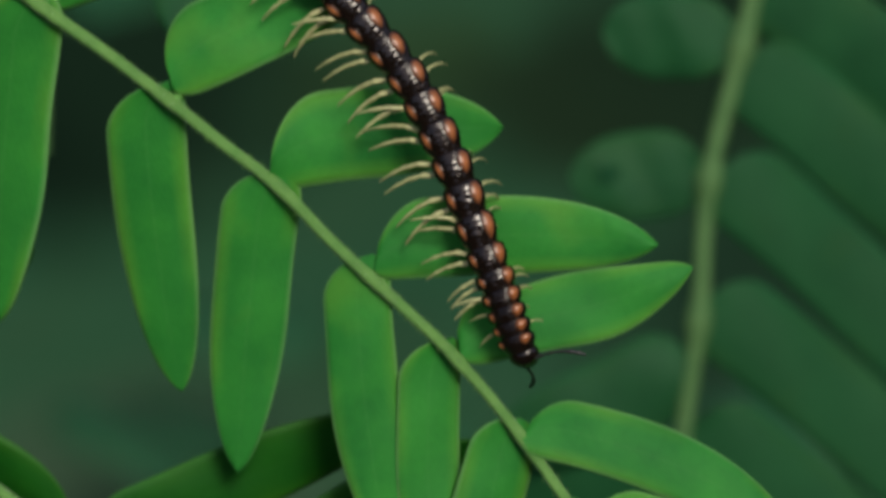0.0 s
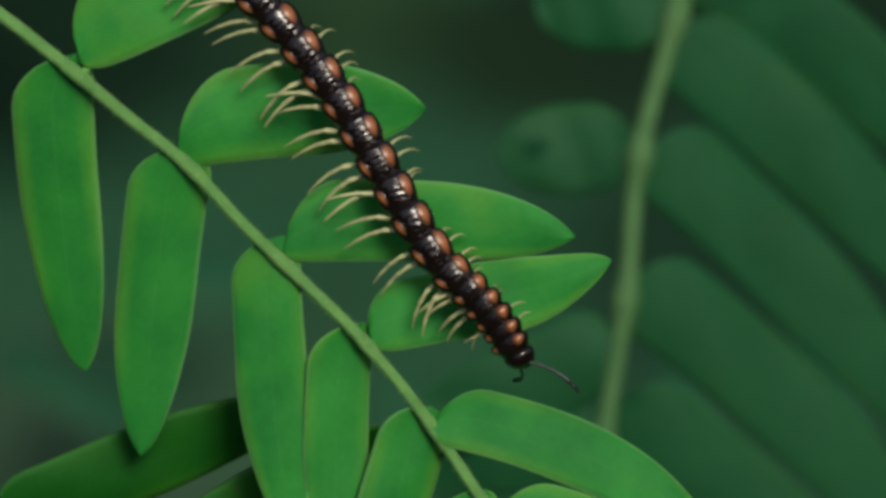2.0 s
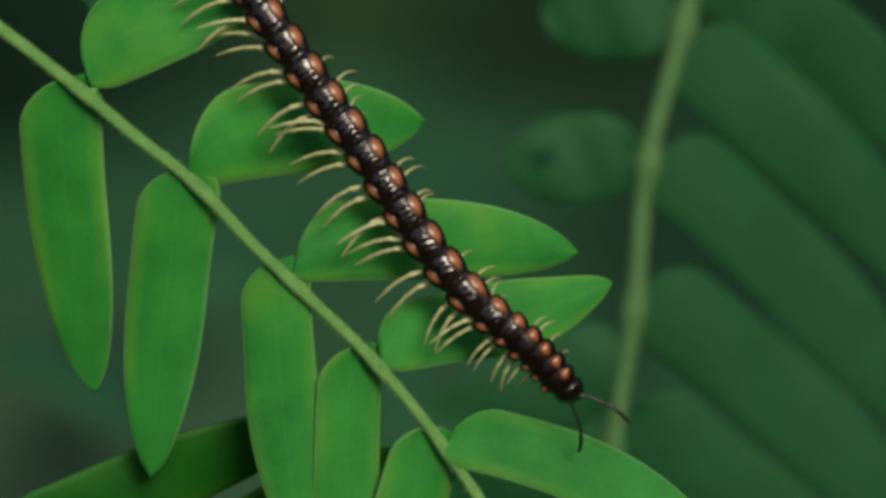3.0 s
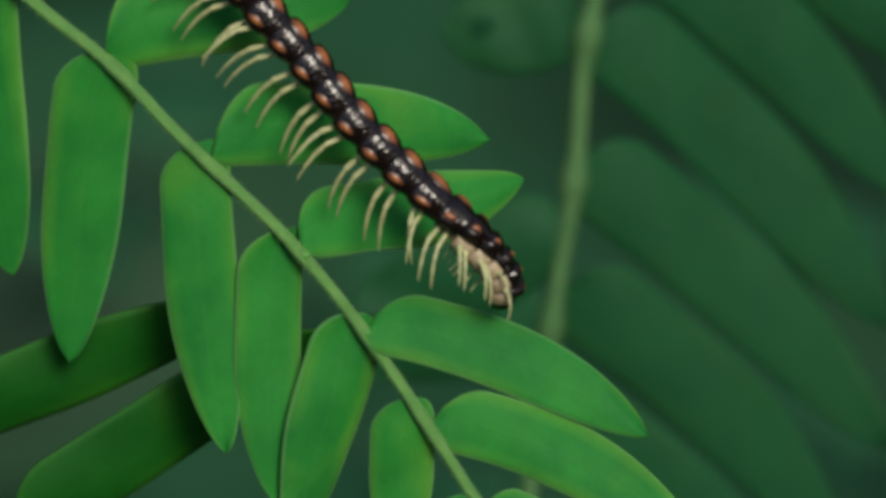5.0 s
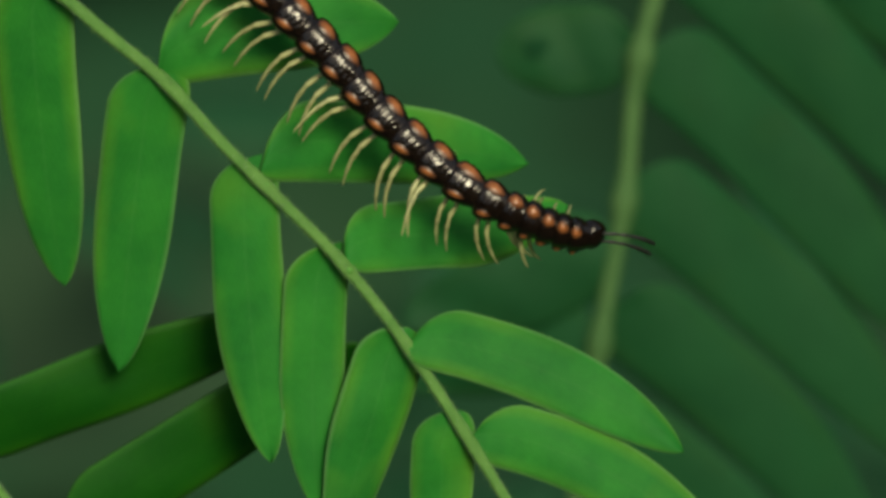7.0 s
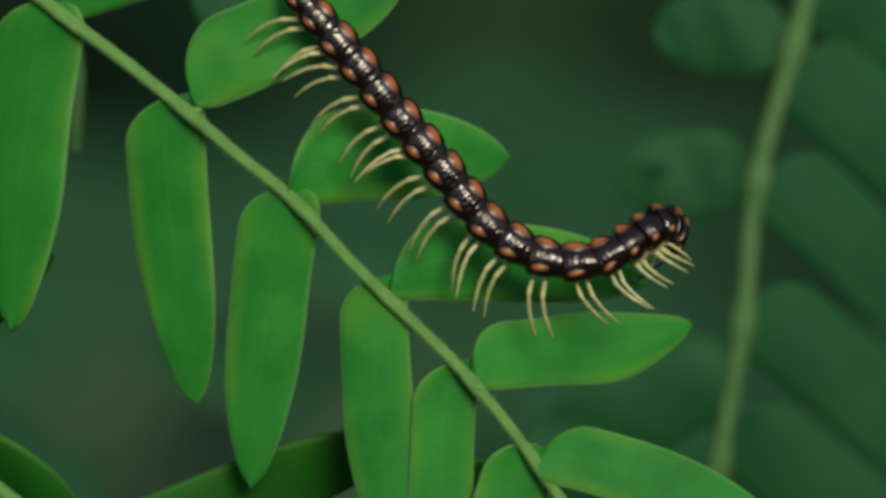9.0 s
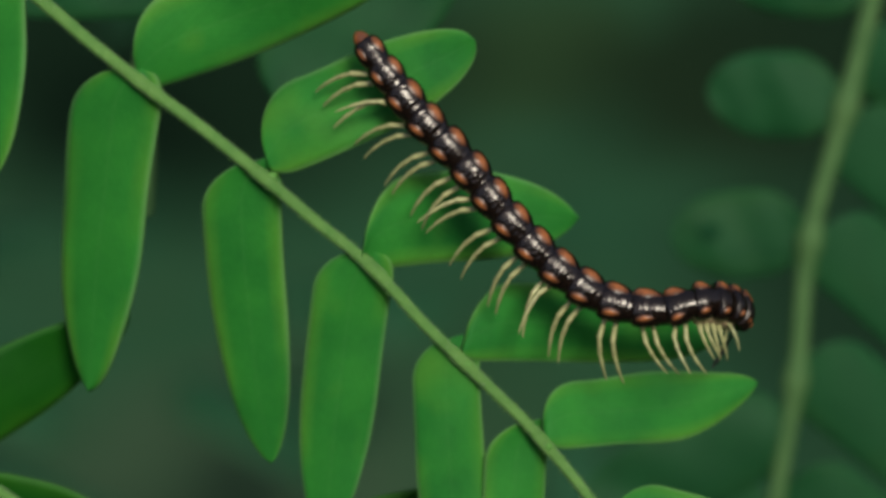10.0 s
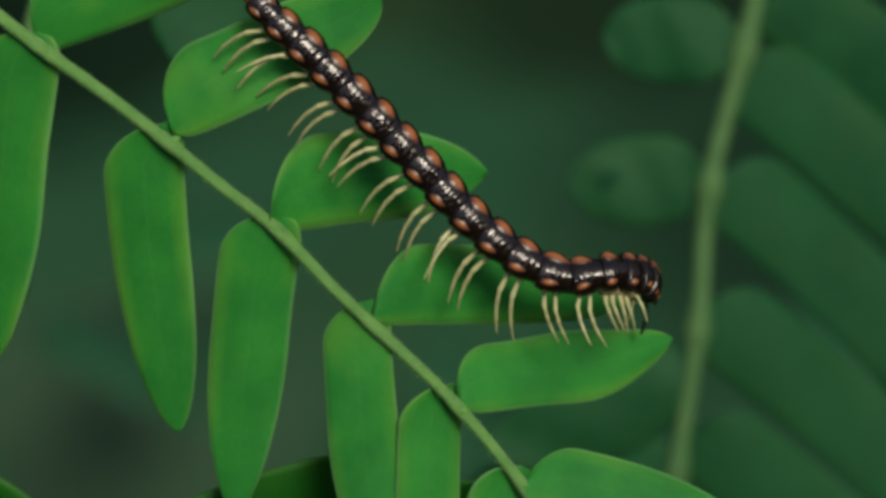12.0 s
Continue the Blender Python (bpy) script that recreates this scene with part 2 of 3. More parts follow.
def blade(length, width, bend, cup, droop, sharp, wobble, rng, rows=32, cols=10, thick=0.00022, joint=0.0, pull=None, point=5.0):
    """A leaflet's blade from its round base at the origin along x; two faces and a rim."""
    bm = bmesh.new()
    uv = bm.loops.layers.uv.new("UVMap")
    ph = [rng.uniform(0, 6.28) for _ in range(4)]
    grid = ([], [])
    where = {}
    for i in range(rows + 1):
        s = 0.6 * (0.5 - 0.5 * math.cos(math.pi * i / rows)) + 0.4 * i / rows
        u = max(0.0, (s - 0.42) / 0.58)
        round_tip, straight = (1 - u ** 2.0) ** sharp, 0.03 + point * (1 - u)
        taper = round_tip * straight / (round_tip ** 5 + straight ** 5) ** 0.2 if u < 1 else 0.0
        # an oblique base: both edges set out from the joint, which lies off the middle
        ends = []
        for side in (-1, 1):
            reach = (0.22 + 0.44 * min(1.0, abs(side * 0.5 - joint))) * width / length
            round_off = math.sqrt(max(0.0, 1 - (1 - min(s / reach, 1)) ** 2))
            ends.append(width * (joint + (0.5 * side * max(taper, 0.024) - joint) * max(round_off, 0.02)))
        mid = bend * 4 * s * (1 - s)
        for top in (0, 1):
            line = []
            for j in range(cols + 1):
                c = 2 * j / cols - 1
                edge = (ends[0] + (ends[1] - ends[0]) * j / cols) * (1 + wobble * math.sin(s * 9 + ph[0] + (1.7 if c > 0 else 0)))
                y = mid + edge
                z = -cup * width * (edge / width) ** 2 * 4 - droop * length * s * s
                z += 0.016 * width * math.sin(s * 14 + ph[1] + 2 * c) + 0.035 * width * math.sin(s * 5.5 + ph[2] + 1.3 * c) + 0.05 * width * max(0.0, 0.12 - abs(c)) * -1
                z += (0.5 if top else -0.5) * thick
                here = Vector((s * length, y, z))
                if pull is not None:
                    here += pull * max(0.0, 1 - s / 0.35) ** 2
                v = bm.verts.new(here)
                where[v] = (s, j / cols)
                line.append(v)
            grid[top].append(line)
    for i in range(rows):
        for j in range(cols):
            for top in (0, 1):
                g = grid[top]
                bm.faces.new((g[i][j], g[i + 1][j], g[i + 1][j + 1], g[i][j + 1]))
        for j in (0, cols):
            a, b = grid
            bm.faces.new((a[i][j], a[i + 1][j], b[i + 1][j], b[i][j]))
    for i in (0, rows):
        for j in range(cols):
            a, b = grid
            bm.faces.new((a[i][j], a[i][j + 1], b[i][j + 1], b[i][j]))
    for f in bm.faces:
        for loop in f.loops:
            loop[uv].uv = where[loop.vert]
    return bm


leaf_rng = random.Random(7)
STALKS = {}


def leaflet(parent, start, tip, width, bend, material, attach=None, cup=0.06, droop=0.02, sharp=0.62, tilt=0.0, wavy=0.0, point=5.0, label=""):
    """A leaflet from its round base to its tip, millimetres in the picture plane; attach: where it joins the rachis."""
    a, b = Vector(start), Vector(tip)
    along = (b - a).normalized()
    up = Vector((0.12 * leaf_rng.uniform(-1, 1), 0.12 * leaf_rng.uniform(-1, 1), 1))
    up = (up - up.dot(along) * along).normalized()
    side = up.cross(along)
    turn = Matrix((along, side, up)).transposed().to_4x4() @ Matrix.Rotation(radians(tilt), 4, "X")
    long, pull, p, joint = (b - a).length * MM, None, None, 0.0
    place = Matrix.Translation(a * MM) @ turn
    if attach is not None:
        # the base is drawn out towards the joint on the stalk
        p = place.inverted() @ (Vector(attach) * MM)
        joint = max(-0.36, min(0.36, p.y / (width * MM)))
        pull = Vector((min(-0.08 * abs(joint) * long, max(p.x + 0.0004, -0.3 * width * MM)), 0, 0.5 * p.z))
    bm = blade(long, width * MM, bend * MM, cup, droop, sharp, wavy + leaf_rng.uniform(0.005, 0.03), leaf_rng, joint=joint, pull=pull, point=point)
    under = [v.co.copy() for v in bm.verts] if attach is not None else []
    ob = part("leaflet", bm, material, parent, label)
    root = parent.matrix_world.inverted() @ PIC
    ob.matrix_basis = root @ place
    if attach is not None:
        q = Vector((0.05 * long, 0.85 * joint * width * MM, -0.00026)) + 0.6 * pull
        line = STALKS[parent.name]
        node = place.inverted() @ (min(line, key=lambda r: (r - Vector(attach)).length) * MM)
        points = glide([node, p, q], 6)
        for here in points[1:]:
            # the joint runs under the blade wherever the blade covers it
            near = [v.z for v in under if (v.xy - here.xy).length < 0.35 * MM]
            if near:
                here.z = min(here.z, min(near) - 0.12 * MM)
        part("pulvinus", tube(points, [0.20 * MM, 0.24 * MM, 0.26 * MM, 0.24 * MM, 0.20 * MM, 0.12 * MM], 10), PULVINUS, ob, "yellow-green swollen leaf joint")
    return ob


def stem(parent, name, points, r0, r1, material, label="", groove=0.0, nodes=(), swell=0.55, reach=0.012):
    """A tapered stalk through points in millimetres; nodes: shares of its length at which it swells."""
    root = parent.matrix_world.inverted() @ PIC
    line = glide(points, 240)
    STALKS[parent.name] = line
    radii = []
    for i in range(240):
        s = i / 239
        thick = max((swell * math.exp(-((s - k) / reach) ** 2) for k in nodes), default=0.0)
        radii.append((r0 + (r1 - r0) * s) * MM * (1 + thick))
    return part(name, tube([root @ (p * MM) for p in line], radii, 14, None, groove), material, parent, label)


def wither(leaf, at, radius):
    """A dark withered spot, slightly sunk at its rim, on a leaflet's face; millimetres."""
    bm = bmesh.new()
    rows = [[bm.verts.new(((r * radius * (1 + 0.15 * math.sin(3 * a))) * math.cos(a) * MM, r * radius * math.sin(a) * MM, h * MM))
             for a in [2 * math.pi * k / 16 for k in range(16)]] for r, h in ((0.3, 0.22), (0.8, 0.25), (1.0, 0.0))]
    bm.faces.new(rows[0])
    for a, b in zip(rows, rows[1:]):
        for k in range(16):
            bm.faces.new((a[k], b[k], b[(k + 1) % 16], a[(k + 1) % 16]))
    ob = part("withered_spot", bm, SPOT, leaf, "dark withered spot")
    root = leaf.parent.matrix_world.inverted() @ PIC
    ob.matrix_basis = leaf.matrix_basis.inverted() @ root @ Matrix.Translation((Vector(at) + Vector((0, 0, 0.1))) * MM)


# ---- ground ----
def ground():
    bm = bmesh.new()
    size, count = 60.0, 80
    verts = {}
    for i in range(count + 1):
        for j in range(count + 1):
            x = math.copysign(abs(2 * i / count - 1) ** 3, 2 * i / count - 1) * size
            y = math.copysign(abs(2 * j / count - 1) ** 3, 2 * j / count - 1) * size
            verts[i, j] = bm.verts.new((x, y + 0.6, 0.03 * noise.noise(Vector((x * 3, y * 3, 0))) + 0.01 * noise.noise(Vector((x * 14, y * 14, 3)))))
    for i in range(count):
        for j in range(count):
            bm.faces.new((verts[i, j], verts[i + 1, j], verts[i + 1, j + 1], verts[i, j + 1]))
    tagged(new("ground", mesh_of(bm, "ground", SOIL)), "dark mossy soil under the plants", "ground", "", "structure")


def undergrowth():
    """Low weeds on the ground far behind the fronds, joined into one mesh."""
    rng = random.Random(3)
    whole = bmesh.new()
    whole.loops.layers.uv.new("UVMap")
    for k in range(1500):
        x, y = rng.gauss(0, 0.45), rng.uniform(0.05, 2.0)
        if noise.noise(Vector((x * 9, y * 9, 8))) < -0.2 or math.hypot((x - 0.07) / 0.14, (y - 0.74) / 0.14) < 1 \
                or math.hypot((x - 0.105) / 0.075, (y - 0.62) / 0.16) < 1 or math.hypot((x + 0.12) / 0.08, (y - 0.78) / 0.09) < 1 or math.hypot((x + 0.084) / 0.055, (y - 0.58) / 0.06) < 1:
            continue
        one = blade(rng.uniform(0.025, 0.06), rng.uniform(0.012, 0.026), 0.0, 0.08, 0.25, 0.75, 0.02, rng, 7, 4, 0.0004)
        data = bpy.data.meshes.new("one_weed")
        one.transform(pose(x, y, rng.uniform(0.02, 0.11), rng.uniform(-25, 25), rng.uniform(-45, 10), rng.uniform(0, 360)))
        one.to_mesh(data)
        one.free()
        whole.from_mesh(data)
        bpy.data.meshes.remove(data)
    tagged(new("undergrowth", mesh_of(whole, "undergrowth", WEED)), "dim dark green weeds covering the ground", "weeds", "", "stuff")


def thicket():
    """The dark bushes that stand round the spot, loose leaves joined into one mesh."""
    rng = random.Random(11)
    verts, faces = [], []
    for k in range(9000):
        turn = rng.uniform(0, 2 * math.pi)
        far = rng.uniform(1.7, 2.5)
        high = 1.65 * rng.random() ** 0.8 * (0.8 + 0.25 * math.sin(3 * turn) + 0.15 * math.sin(7 * turn + 1))
        m = pose(far * math.sin(turn), 0.2 + far * math.cos(turn), high + 0.03, rng.uniform(-60, 60), rng.uniform(-60, 60), rng.uniform(0, 360))
        size = rng.uniform(0.10, 0.19)
        n = len(verts)
        verts += [m @ Vector(p) for p in ((-size, 0, 0), (0, -0.45 * size, 0.03), (0, 0, 0), (0, 0.45 * size, 0.03), (size, 0, -0.03))]
        faces += [(n, n + 1, n + 2), (n, n + 2, n + 3), (n + 1, n + 4, n + 2), (n + 2, n + 4, n + 3)]
    data = bpy.data.meshes.new("thicket")
    data.from_pydata(verts, [], faces)
    data.materials.append(THICKET)
    tagged(new("thicket", data), "dark green bushes standing round the shrub", "bushes", "", "stuff")


ground()
undergrowth()
thicket()

# ---- the shrub's stem, which carries the fronds ----
def shrub():
    foot, top = Vector((-110, -332, -319)), Vector((-110, 140, 12))
    ob = thing("shrub_stem", "upright grey-green woody shrub stem rooted in the soil", "stem", foot)
    stem(ob, "trunk", [foot, foot.lerp(top, 0.3) + Vector((3, 0, 0)), foot.lerp(top, 0.7) + Vector((-2, 0, 0)), top], 4.5, 2.2, OLD_STEM, "", 0.0, (0.3, 0.6))


shrub()

# ---- the frond on which the millipede walks ----
frond = thing("leaf_frond", "fresh green pinnate frond with oblong leaflets under a millipede", "leaf frond", (-110.00, 122.59, -0.15), "fronds of the shrub")
stem(frond, "rachis", [(-110.00, 122.59, -0.15), (-88.00, 82.00, 0.00), (-60.00, 46.00, 0.00), (-40.19, 25.63, 0.00), (-35.57, 22.72, 0.00), (-31.60, 19.66, 0.00), (-28.29, 16.91, 0.00), (-24.99, 14.34, 0.00), (-21.69, 11.92, 0.00), (-18.40, 9.35, 0.00), (-15.11, 6.62, 0.00), (-11.82, 3.99, 0.00), (-8.61, 0.61, 0.00), (-5.43, -2.43, 0.00), (-2.25, -5.50, 0.00), (0.94, -9.24, 0.00), (4.15, -13.77, 0.00), (7.37, -18.73, 0.00), (8.99, -21.40, 0.00), (11.26, -25.33, 0.00)], 0.42, 0.31, RACHIS, "pale green slender leaf stalk", 0.35, (0.234, 0.363, 0.376, 0.476, 0.484, 0.579, 0.587, 0.666, 0.674, 0.745, 0.75, 0.808, 0.813, 0.858, 0.868, 0.921, 0.932), 0.20, 0.005)
leaflet(frond, (-34.53, 22.82, 0.00), (-34.51, 8.77, -2.00), 4.83, 0.00, LEAF, attach=(-32.90, 22.51, -0.10), tilt=18)
leaflet(frond, (-26.69, 15.23, -0.50), (-28.83, -3.68, -5.50), 5.48, -0.26, LEAF, attach=(-25.22, 14.76, -0.60), tilt=18)
leaflet(frond, (-19.49, 9.65, -0.50), (-17.88, -7.87, -5.50), 4.68, -0.39, LEAF, attach=(-18.05, 9.47, -0.60), tilt=3)
leaflet(frond, (-12.55, 4.66, -0.50), (-14.60, -12.70, -4.50), 4.58, -0.19, LEAF, attach=(-11.52, 4.28, -0.60), tilt=-3)
leaflet(frond, (-7.30, -0.45, -0.40), (-5.65, -17.60, -1.70), 4.05, -0.45, LEAF, attach=(-6.26, -1.09, -0.50))
leaflet(frond, (-2.97, -5.31, -0.70), (-2.93, -20.32, -2.20), 3.71, -0.39, LEAF, attach=(-1.80, -5.99, -0.80), tilt=-12)
leaflet(frond, (1.32, -9.76, -0.50), (-2.09, -23.00, -2.00), 4.03, 0.06, LEAF, attach=(1.96, -10.77, -0.60), tilt=-14, wavy=0.05)
leaflet(frond, (4.16, -14.50, -0.50), (3.96, -23.73, -2.00), 3.61, 0.00, LEAF, attach=(5.12, -15.32, -0.60))
leaflet(frond, (7.23, -19.74, 0.00), (6.68, -25.18, -1.00), 2.57, 0.00, LEAF, attach=(8.03, -20.15, -0.10))
leaflet(frond, (-25.60, 16.50, 0.00), (-8.10, 23.33, 0.80), 5.28, -0.45, LEAF, attach=(-24.30, 14.82, -0.10), tilt=24)
leaflet(frond, (-18.15, 11.50, 0.00), (-5.75, 17.10, 1.20), 5.15, -0.26, LEAF, attach=(-17.43, 9.33, -0.10), sharp=0.5, point=9.0)
leaf_back = leaflet(frond, (-12.00, 6.40, 0.00), (1.75, 7.00, 0.00), 5.45, 0.32, LEAF, attach=(-11.07, 4.25, -0.10), sharp=0.6, point=3.6)
leaf_middle = leaflet(frond, (-5.80, 0.65, 0.00), (10.15, -0.13, 0.00), 4.63, 0.48, LEAF, attach=(-5.43, -1.20, -0.10), sharp=0.6, point=3.6)
leaf_head = leaflet(frond, (-1.40, -4.40, -0.30), (12.22, -1.35, -0.30), 4.19, -0.71, LEAF, attach=(-1.00, -6.15, -0.40), sharp=0.6, wavy=0.05, point=4.2)
leaflet(frond, (2.75, -10.02, 0.00), (17.83, -16.50, -1.00), 3.9, 0.97, LEAF, attach=(2.58, -11.08, -0.10), sharp=0.6, tilt=-16)
leaflet(frond, (6.20, -15.34, 0.00), (20.70, -22.62, -1.00), 3.93, 1.13, LEAF, attach=(6.01, -16.06, -0.10), sharp=0.6, tilt=-16)
leaflet(frond, (8.85, -20.28, 0.00), (15.71, -23.95, -1.00), 2.70, 0.39, LEAF, attach=(8.82, -20.46, -0.10))


def hairs(parent, radius, count, seed):
    """Short pale hairs that stand off a stalk, joined into one mesh."""
    rng = random.Random(seed)
    line = STALKS[parent.name]
    root = parent.matrix_world.inverted() @ PIC
    verts, faces = [], []
    for _ in range(count):
        i = rng.randrange(40, 235)
        along = (line[i + 1] - line[i - 1]).normalized()
        at = line[i].lerp(line[i + 1], rng.random())
        out = Vector((rng.gauss(0, 1), rng.gauss(0, 1), rng.gauss(0.2, 1)))
        out = (out - out.dot(along) * along).normalized()
        foot, tip = at + out * radius * 0.9, at + out * (radius + rng.uniform(0.10, 0.24)) + along * rng.uniform(0.02, 0.14)
        side = out.cross(along) * 0.018
        n = len(verts)
        verts += [root @ (v * MM) for v in (foot + side, foot - side, foot + along * 0.03, tip)]
        faces += [(n, n + 1, n + 3), (n + 1, n + 2, n + 3), (n + 2, n, n + 3), (n, n + 2, n + 1)]
    data = bpy.data.meshes.new("hairs")
    data.from_pydata(verts, [], faces)
    data.materials.append(RACHIS)
    ob = tagged(new("hairs", data), "fine pale hairs on the leaf stalk", kind="stuff")
    ob.parent = parent


hairs(frond, 0.37, 2600, 21)

# ---- the darker frond close below it ----
lower = thing("leaf_frond", "shaded dark green pinnate frond under the brighter one", "leaf frond", (-110.00, 111.12, -8.19), "fronds of the shrub")
stem(lower, "rachis", [(-110.00, 111.12, -8.19), (-85.00, 62.00, -8.00), (-43.42, -3.77, -8.00), (-36.90, -8.23, -8.00), (-29.39, -13.34, -8.00), (-23.49, -18.16, -8.00), (-21.36, -20.58, -8.00), (-19.22, -22.85, -8.00), (-14.59, -28.84, -8.00)], 0.45, 0.35, RACHIS, "pale green slender leaf stalk")
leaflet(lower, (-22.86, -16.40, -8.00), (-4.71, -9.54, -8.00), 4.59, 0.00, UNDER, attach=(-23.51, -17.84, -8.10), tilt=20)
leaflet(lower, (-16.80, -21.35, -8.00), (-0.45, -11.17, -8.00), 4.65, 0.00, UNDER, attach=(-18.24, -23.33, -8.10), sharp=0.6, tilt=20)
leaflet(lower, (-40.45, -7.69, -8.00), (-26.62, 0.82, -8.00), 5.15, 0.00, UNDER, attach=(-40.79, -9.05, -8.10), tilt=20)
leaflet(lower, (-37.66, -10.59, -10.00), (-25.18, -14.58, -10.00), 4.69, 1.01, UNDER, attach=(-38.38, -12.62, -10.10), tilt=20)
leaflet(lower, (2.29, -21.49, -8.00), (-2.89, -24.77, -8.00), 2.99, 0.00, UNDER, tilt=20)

# ---- the mature frond behind ----
behind = thing("leaf_frond", "large dull green mature frond with broad leaflets", "leaf frond", (-110.00, 96.38, -18.52), "fronds of the shrub")
stem(behind, "rachis", [(-110.00, 96.38, -18.52), (-40.00, 112.00, -45.00), (15.00, 80.00, -66.00), (26.61, 39.81, -70.00), (23.37, 28.88, -70.00), (20.36, 16.71, -70.00), (17.74, 6.64, -70.00), (16.80, -3.82, -70.00), (15.12, -14.27, -70.00), (13.83, -24.14, -70.00), (12.54, -34.84, -70.00)], 0.84, 0.62, OLD_STEM, "thick grey-green leaf stalk", 0.0, (0.5, 0.6, 0.7, 0.8))
leaflet(behind, (19.10, 17.32, -70.00), (10.02, 17.86, -70.00), 6.57, 0.00, OLD, attach=(20.45, 17.10, -70.00), sharp=0.5)
holed = leaflet(behind, (16.90, 7.38, -70.00), (7.30, 6.86, -70.00), 6.65, 0.00, OLD, attach=(17.90, 7.20, -70.00), sharp=0.5)
leaflet(behind, (21.31, 26.35, -70.00), (11.06, 27.30, -70.00), 6.65, 0.00, OLD, attach=(22.72, 26.30, -70.00), sharp=0.5)
leaflet(behind, (15.58, -6.76, -70.00), (0.82, -12.78, -70.00), 6.86, 0.83, OLD, attach=(16.40, -6.30, -70.00), sharp=0.6)
leaflet(behind, (14.70, -13.87, -70.00), (-1.74, -16.89, -76.00), 6.23, 0.00, OLD, attach=(15.22, -13.65, -70.00), sharp=0.6)
leaflet(behind, (21.53, 21.72, -70.00), (43.00, 4.15, -76.00), 7.0, 1.08, OLD, sharp=0.62)
leaflet(behind, (20.32, 15.60, -70.00), (41.70, -5.04, -76.00), 7.0, 1.08, OLD, sharp=0.62)
leaflet(behind, (18.80, 7.64, -70.00), (40.32, -14.67, -76.00), 7.0, 1.08, OLD, sharp=0.62)
leaflet(behind, (17.32, -2.17, -70.00), (40.35, -23.54, -76.00), 7.0, 1.08, OLD, sharp=0.62)
leaflet(behind, (16.42, -11.19, -70.00), (36.70, -30.42, -76.00), 7.0, 1.08, OLD, sharp=0.62)
leaflet(behind, (15.41, -20.01, -70.00), (34.53, -38.64, -76.00), 7.0, 1.08, OLD, sharp=0.62)
wither(holed, (10.22, 7.19, -70.00), 0.95)

# ---- the frond at the upper edge, behind ----
upper = thing("leaf_frond", "dull bluish green frond of the same shrub", "leaf frond", (-110.00, 80.00, -30.00), "fronds of the shrub")
stem(upper, "rachis", [(-110.00, 80.00, -30.00), (-50.00, 66.00, -30.00), (-20.20, 29.49, -30.00), (-23.81, 24.32, -30.00), (-27.60, 19.51, -30.00), (-28.48, 16.21, -30.00), (-27.88, 12.55, -30.00), (-28.00, 7.42, -30.00)], 0.6, 0.5, OLD_STEM, "grey-green leaf stalk")
leaflet(upper, (-19.95, 15.20, -34.00), (-7.45, 25.91, -34.00), 7.90, 0.00, OLD)
leaflet(upper, (-27.12, 22.75, -34.00), (-40.54, 22.26, -34.00), 4.04, 0.00, OLD)


# ---- dew on the leaflets ----
def dew(at, radius):
    bm = bmesh.new()
    bmesh.ops.create_uvsphere(bm, u_segments=14, v_segments=9, radius=radius * MM)
    for v in bm.verts:
        v.co.z = v.co.z * (0.7 if v.co.z > 0 else 0.25)
        v.co.x *= 1.25
    ob = tagged(new("dew_drop", mesh_of(bm, "dew_drop", DEW)), "tiny bright dew drop on a leaflet", "dew drop", "dew drops")
    ob.matrix_world = PIC @ Matrix.Translation(Vector(at) * MM)


dew((-16.03, -18.49, -7.60), 0.09)
dew((-15.79, 19.90, 0.50), 0.07)


# ---- the millipede ----
SPINE = {}
STATIONS = (0, 1.5, 3, 5, 7.5, 10.5, 14, 18, 22, 26.5, 34)


def spine(t, *stations):
    """The middle line at a time, head first: x, y, z in millimetres of the picture plane and the back's lean in degrees."""
    SPINE[t] = stations


spine(0, (2.39, -6.59, 2.60, -25), (1.92, -5.16, 2.60, -23), (1.44, -3.74, 2.60, -17), (0.80, -1.85, 2.60, -6), (-0.06, 0.49, 2.60, -6), (-1.06, 3.31, 2.60, -4), (-2.35, 6.55, 2.60, -4), (-4.21, 10.09, 2.60, -4), (-6.67, 13.24, 2.60, -4), (-9.74, 16.53, 2.60, -4), (-14.78, 22.08, 2.60, -4))
spine(0.5, (2.28, -7.29, 2.60, -25), (2.15, -5.79, 2.60, -23), (1.89, -4.32, 2.60, -19), (1.30, -2.41, 2.60, -6), (0.47, -0.06, 2.60, -6), (-0.69, 2.70, 2.60, -4), (-2.10, 5.89, 2.60, -4), (-4.07, 9.37, 2.60, -4), (-6.40, 12.62, 2.60, -4), (-9.27, 16.09, 2.60, -4), (-13.94, 21.95, 2.60, -4))
spine(1, (4.27, -7.04, 2.60, -25), (3.67, -5.66, 2.60, -23), (3.03, -4.31, 2.60, -20), (2.03, -2.57, 2.60, -6), (0.81, -0.39, 2.60, -6), (-0.42, 2.34, 2.60, -4), (-2.03, 5.44, 2.60, -4), (-4.09, 8.87, 2.60, -4), (-6.66, 11.91, 2.60, -4), (-9.79, 15.14, 2.60, -4), (-14.89, 20.65, 2.60, -4))
spine(1.5, (6.13, -6.94, 2.60, -25), (5.44, -5.61, 2.60, -23), (4.58, -4.39, 2.60, -17), (3.22, -2.92, 2.60, -6), (1.62, -1.00, 2.60, -6), (0.23, 1.66, 2.60, -4), (-1.50, 4.70, 2.60, -4), (-3.53, 8.14, 2.60, -4), (-5.88, 11.37, 2.60, -4), (-8.93, 14.68, 2.60, -4), (-13.81, 20.37, 2.60, -4))
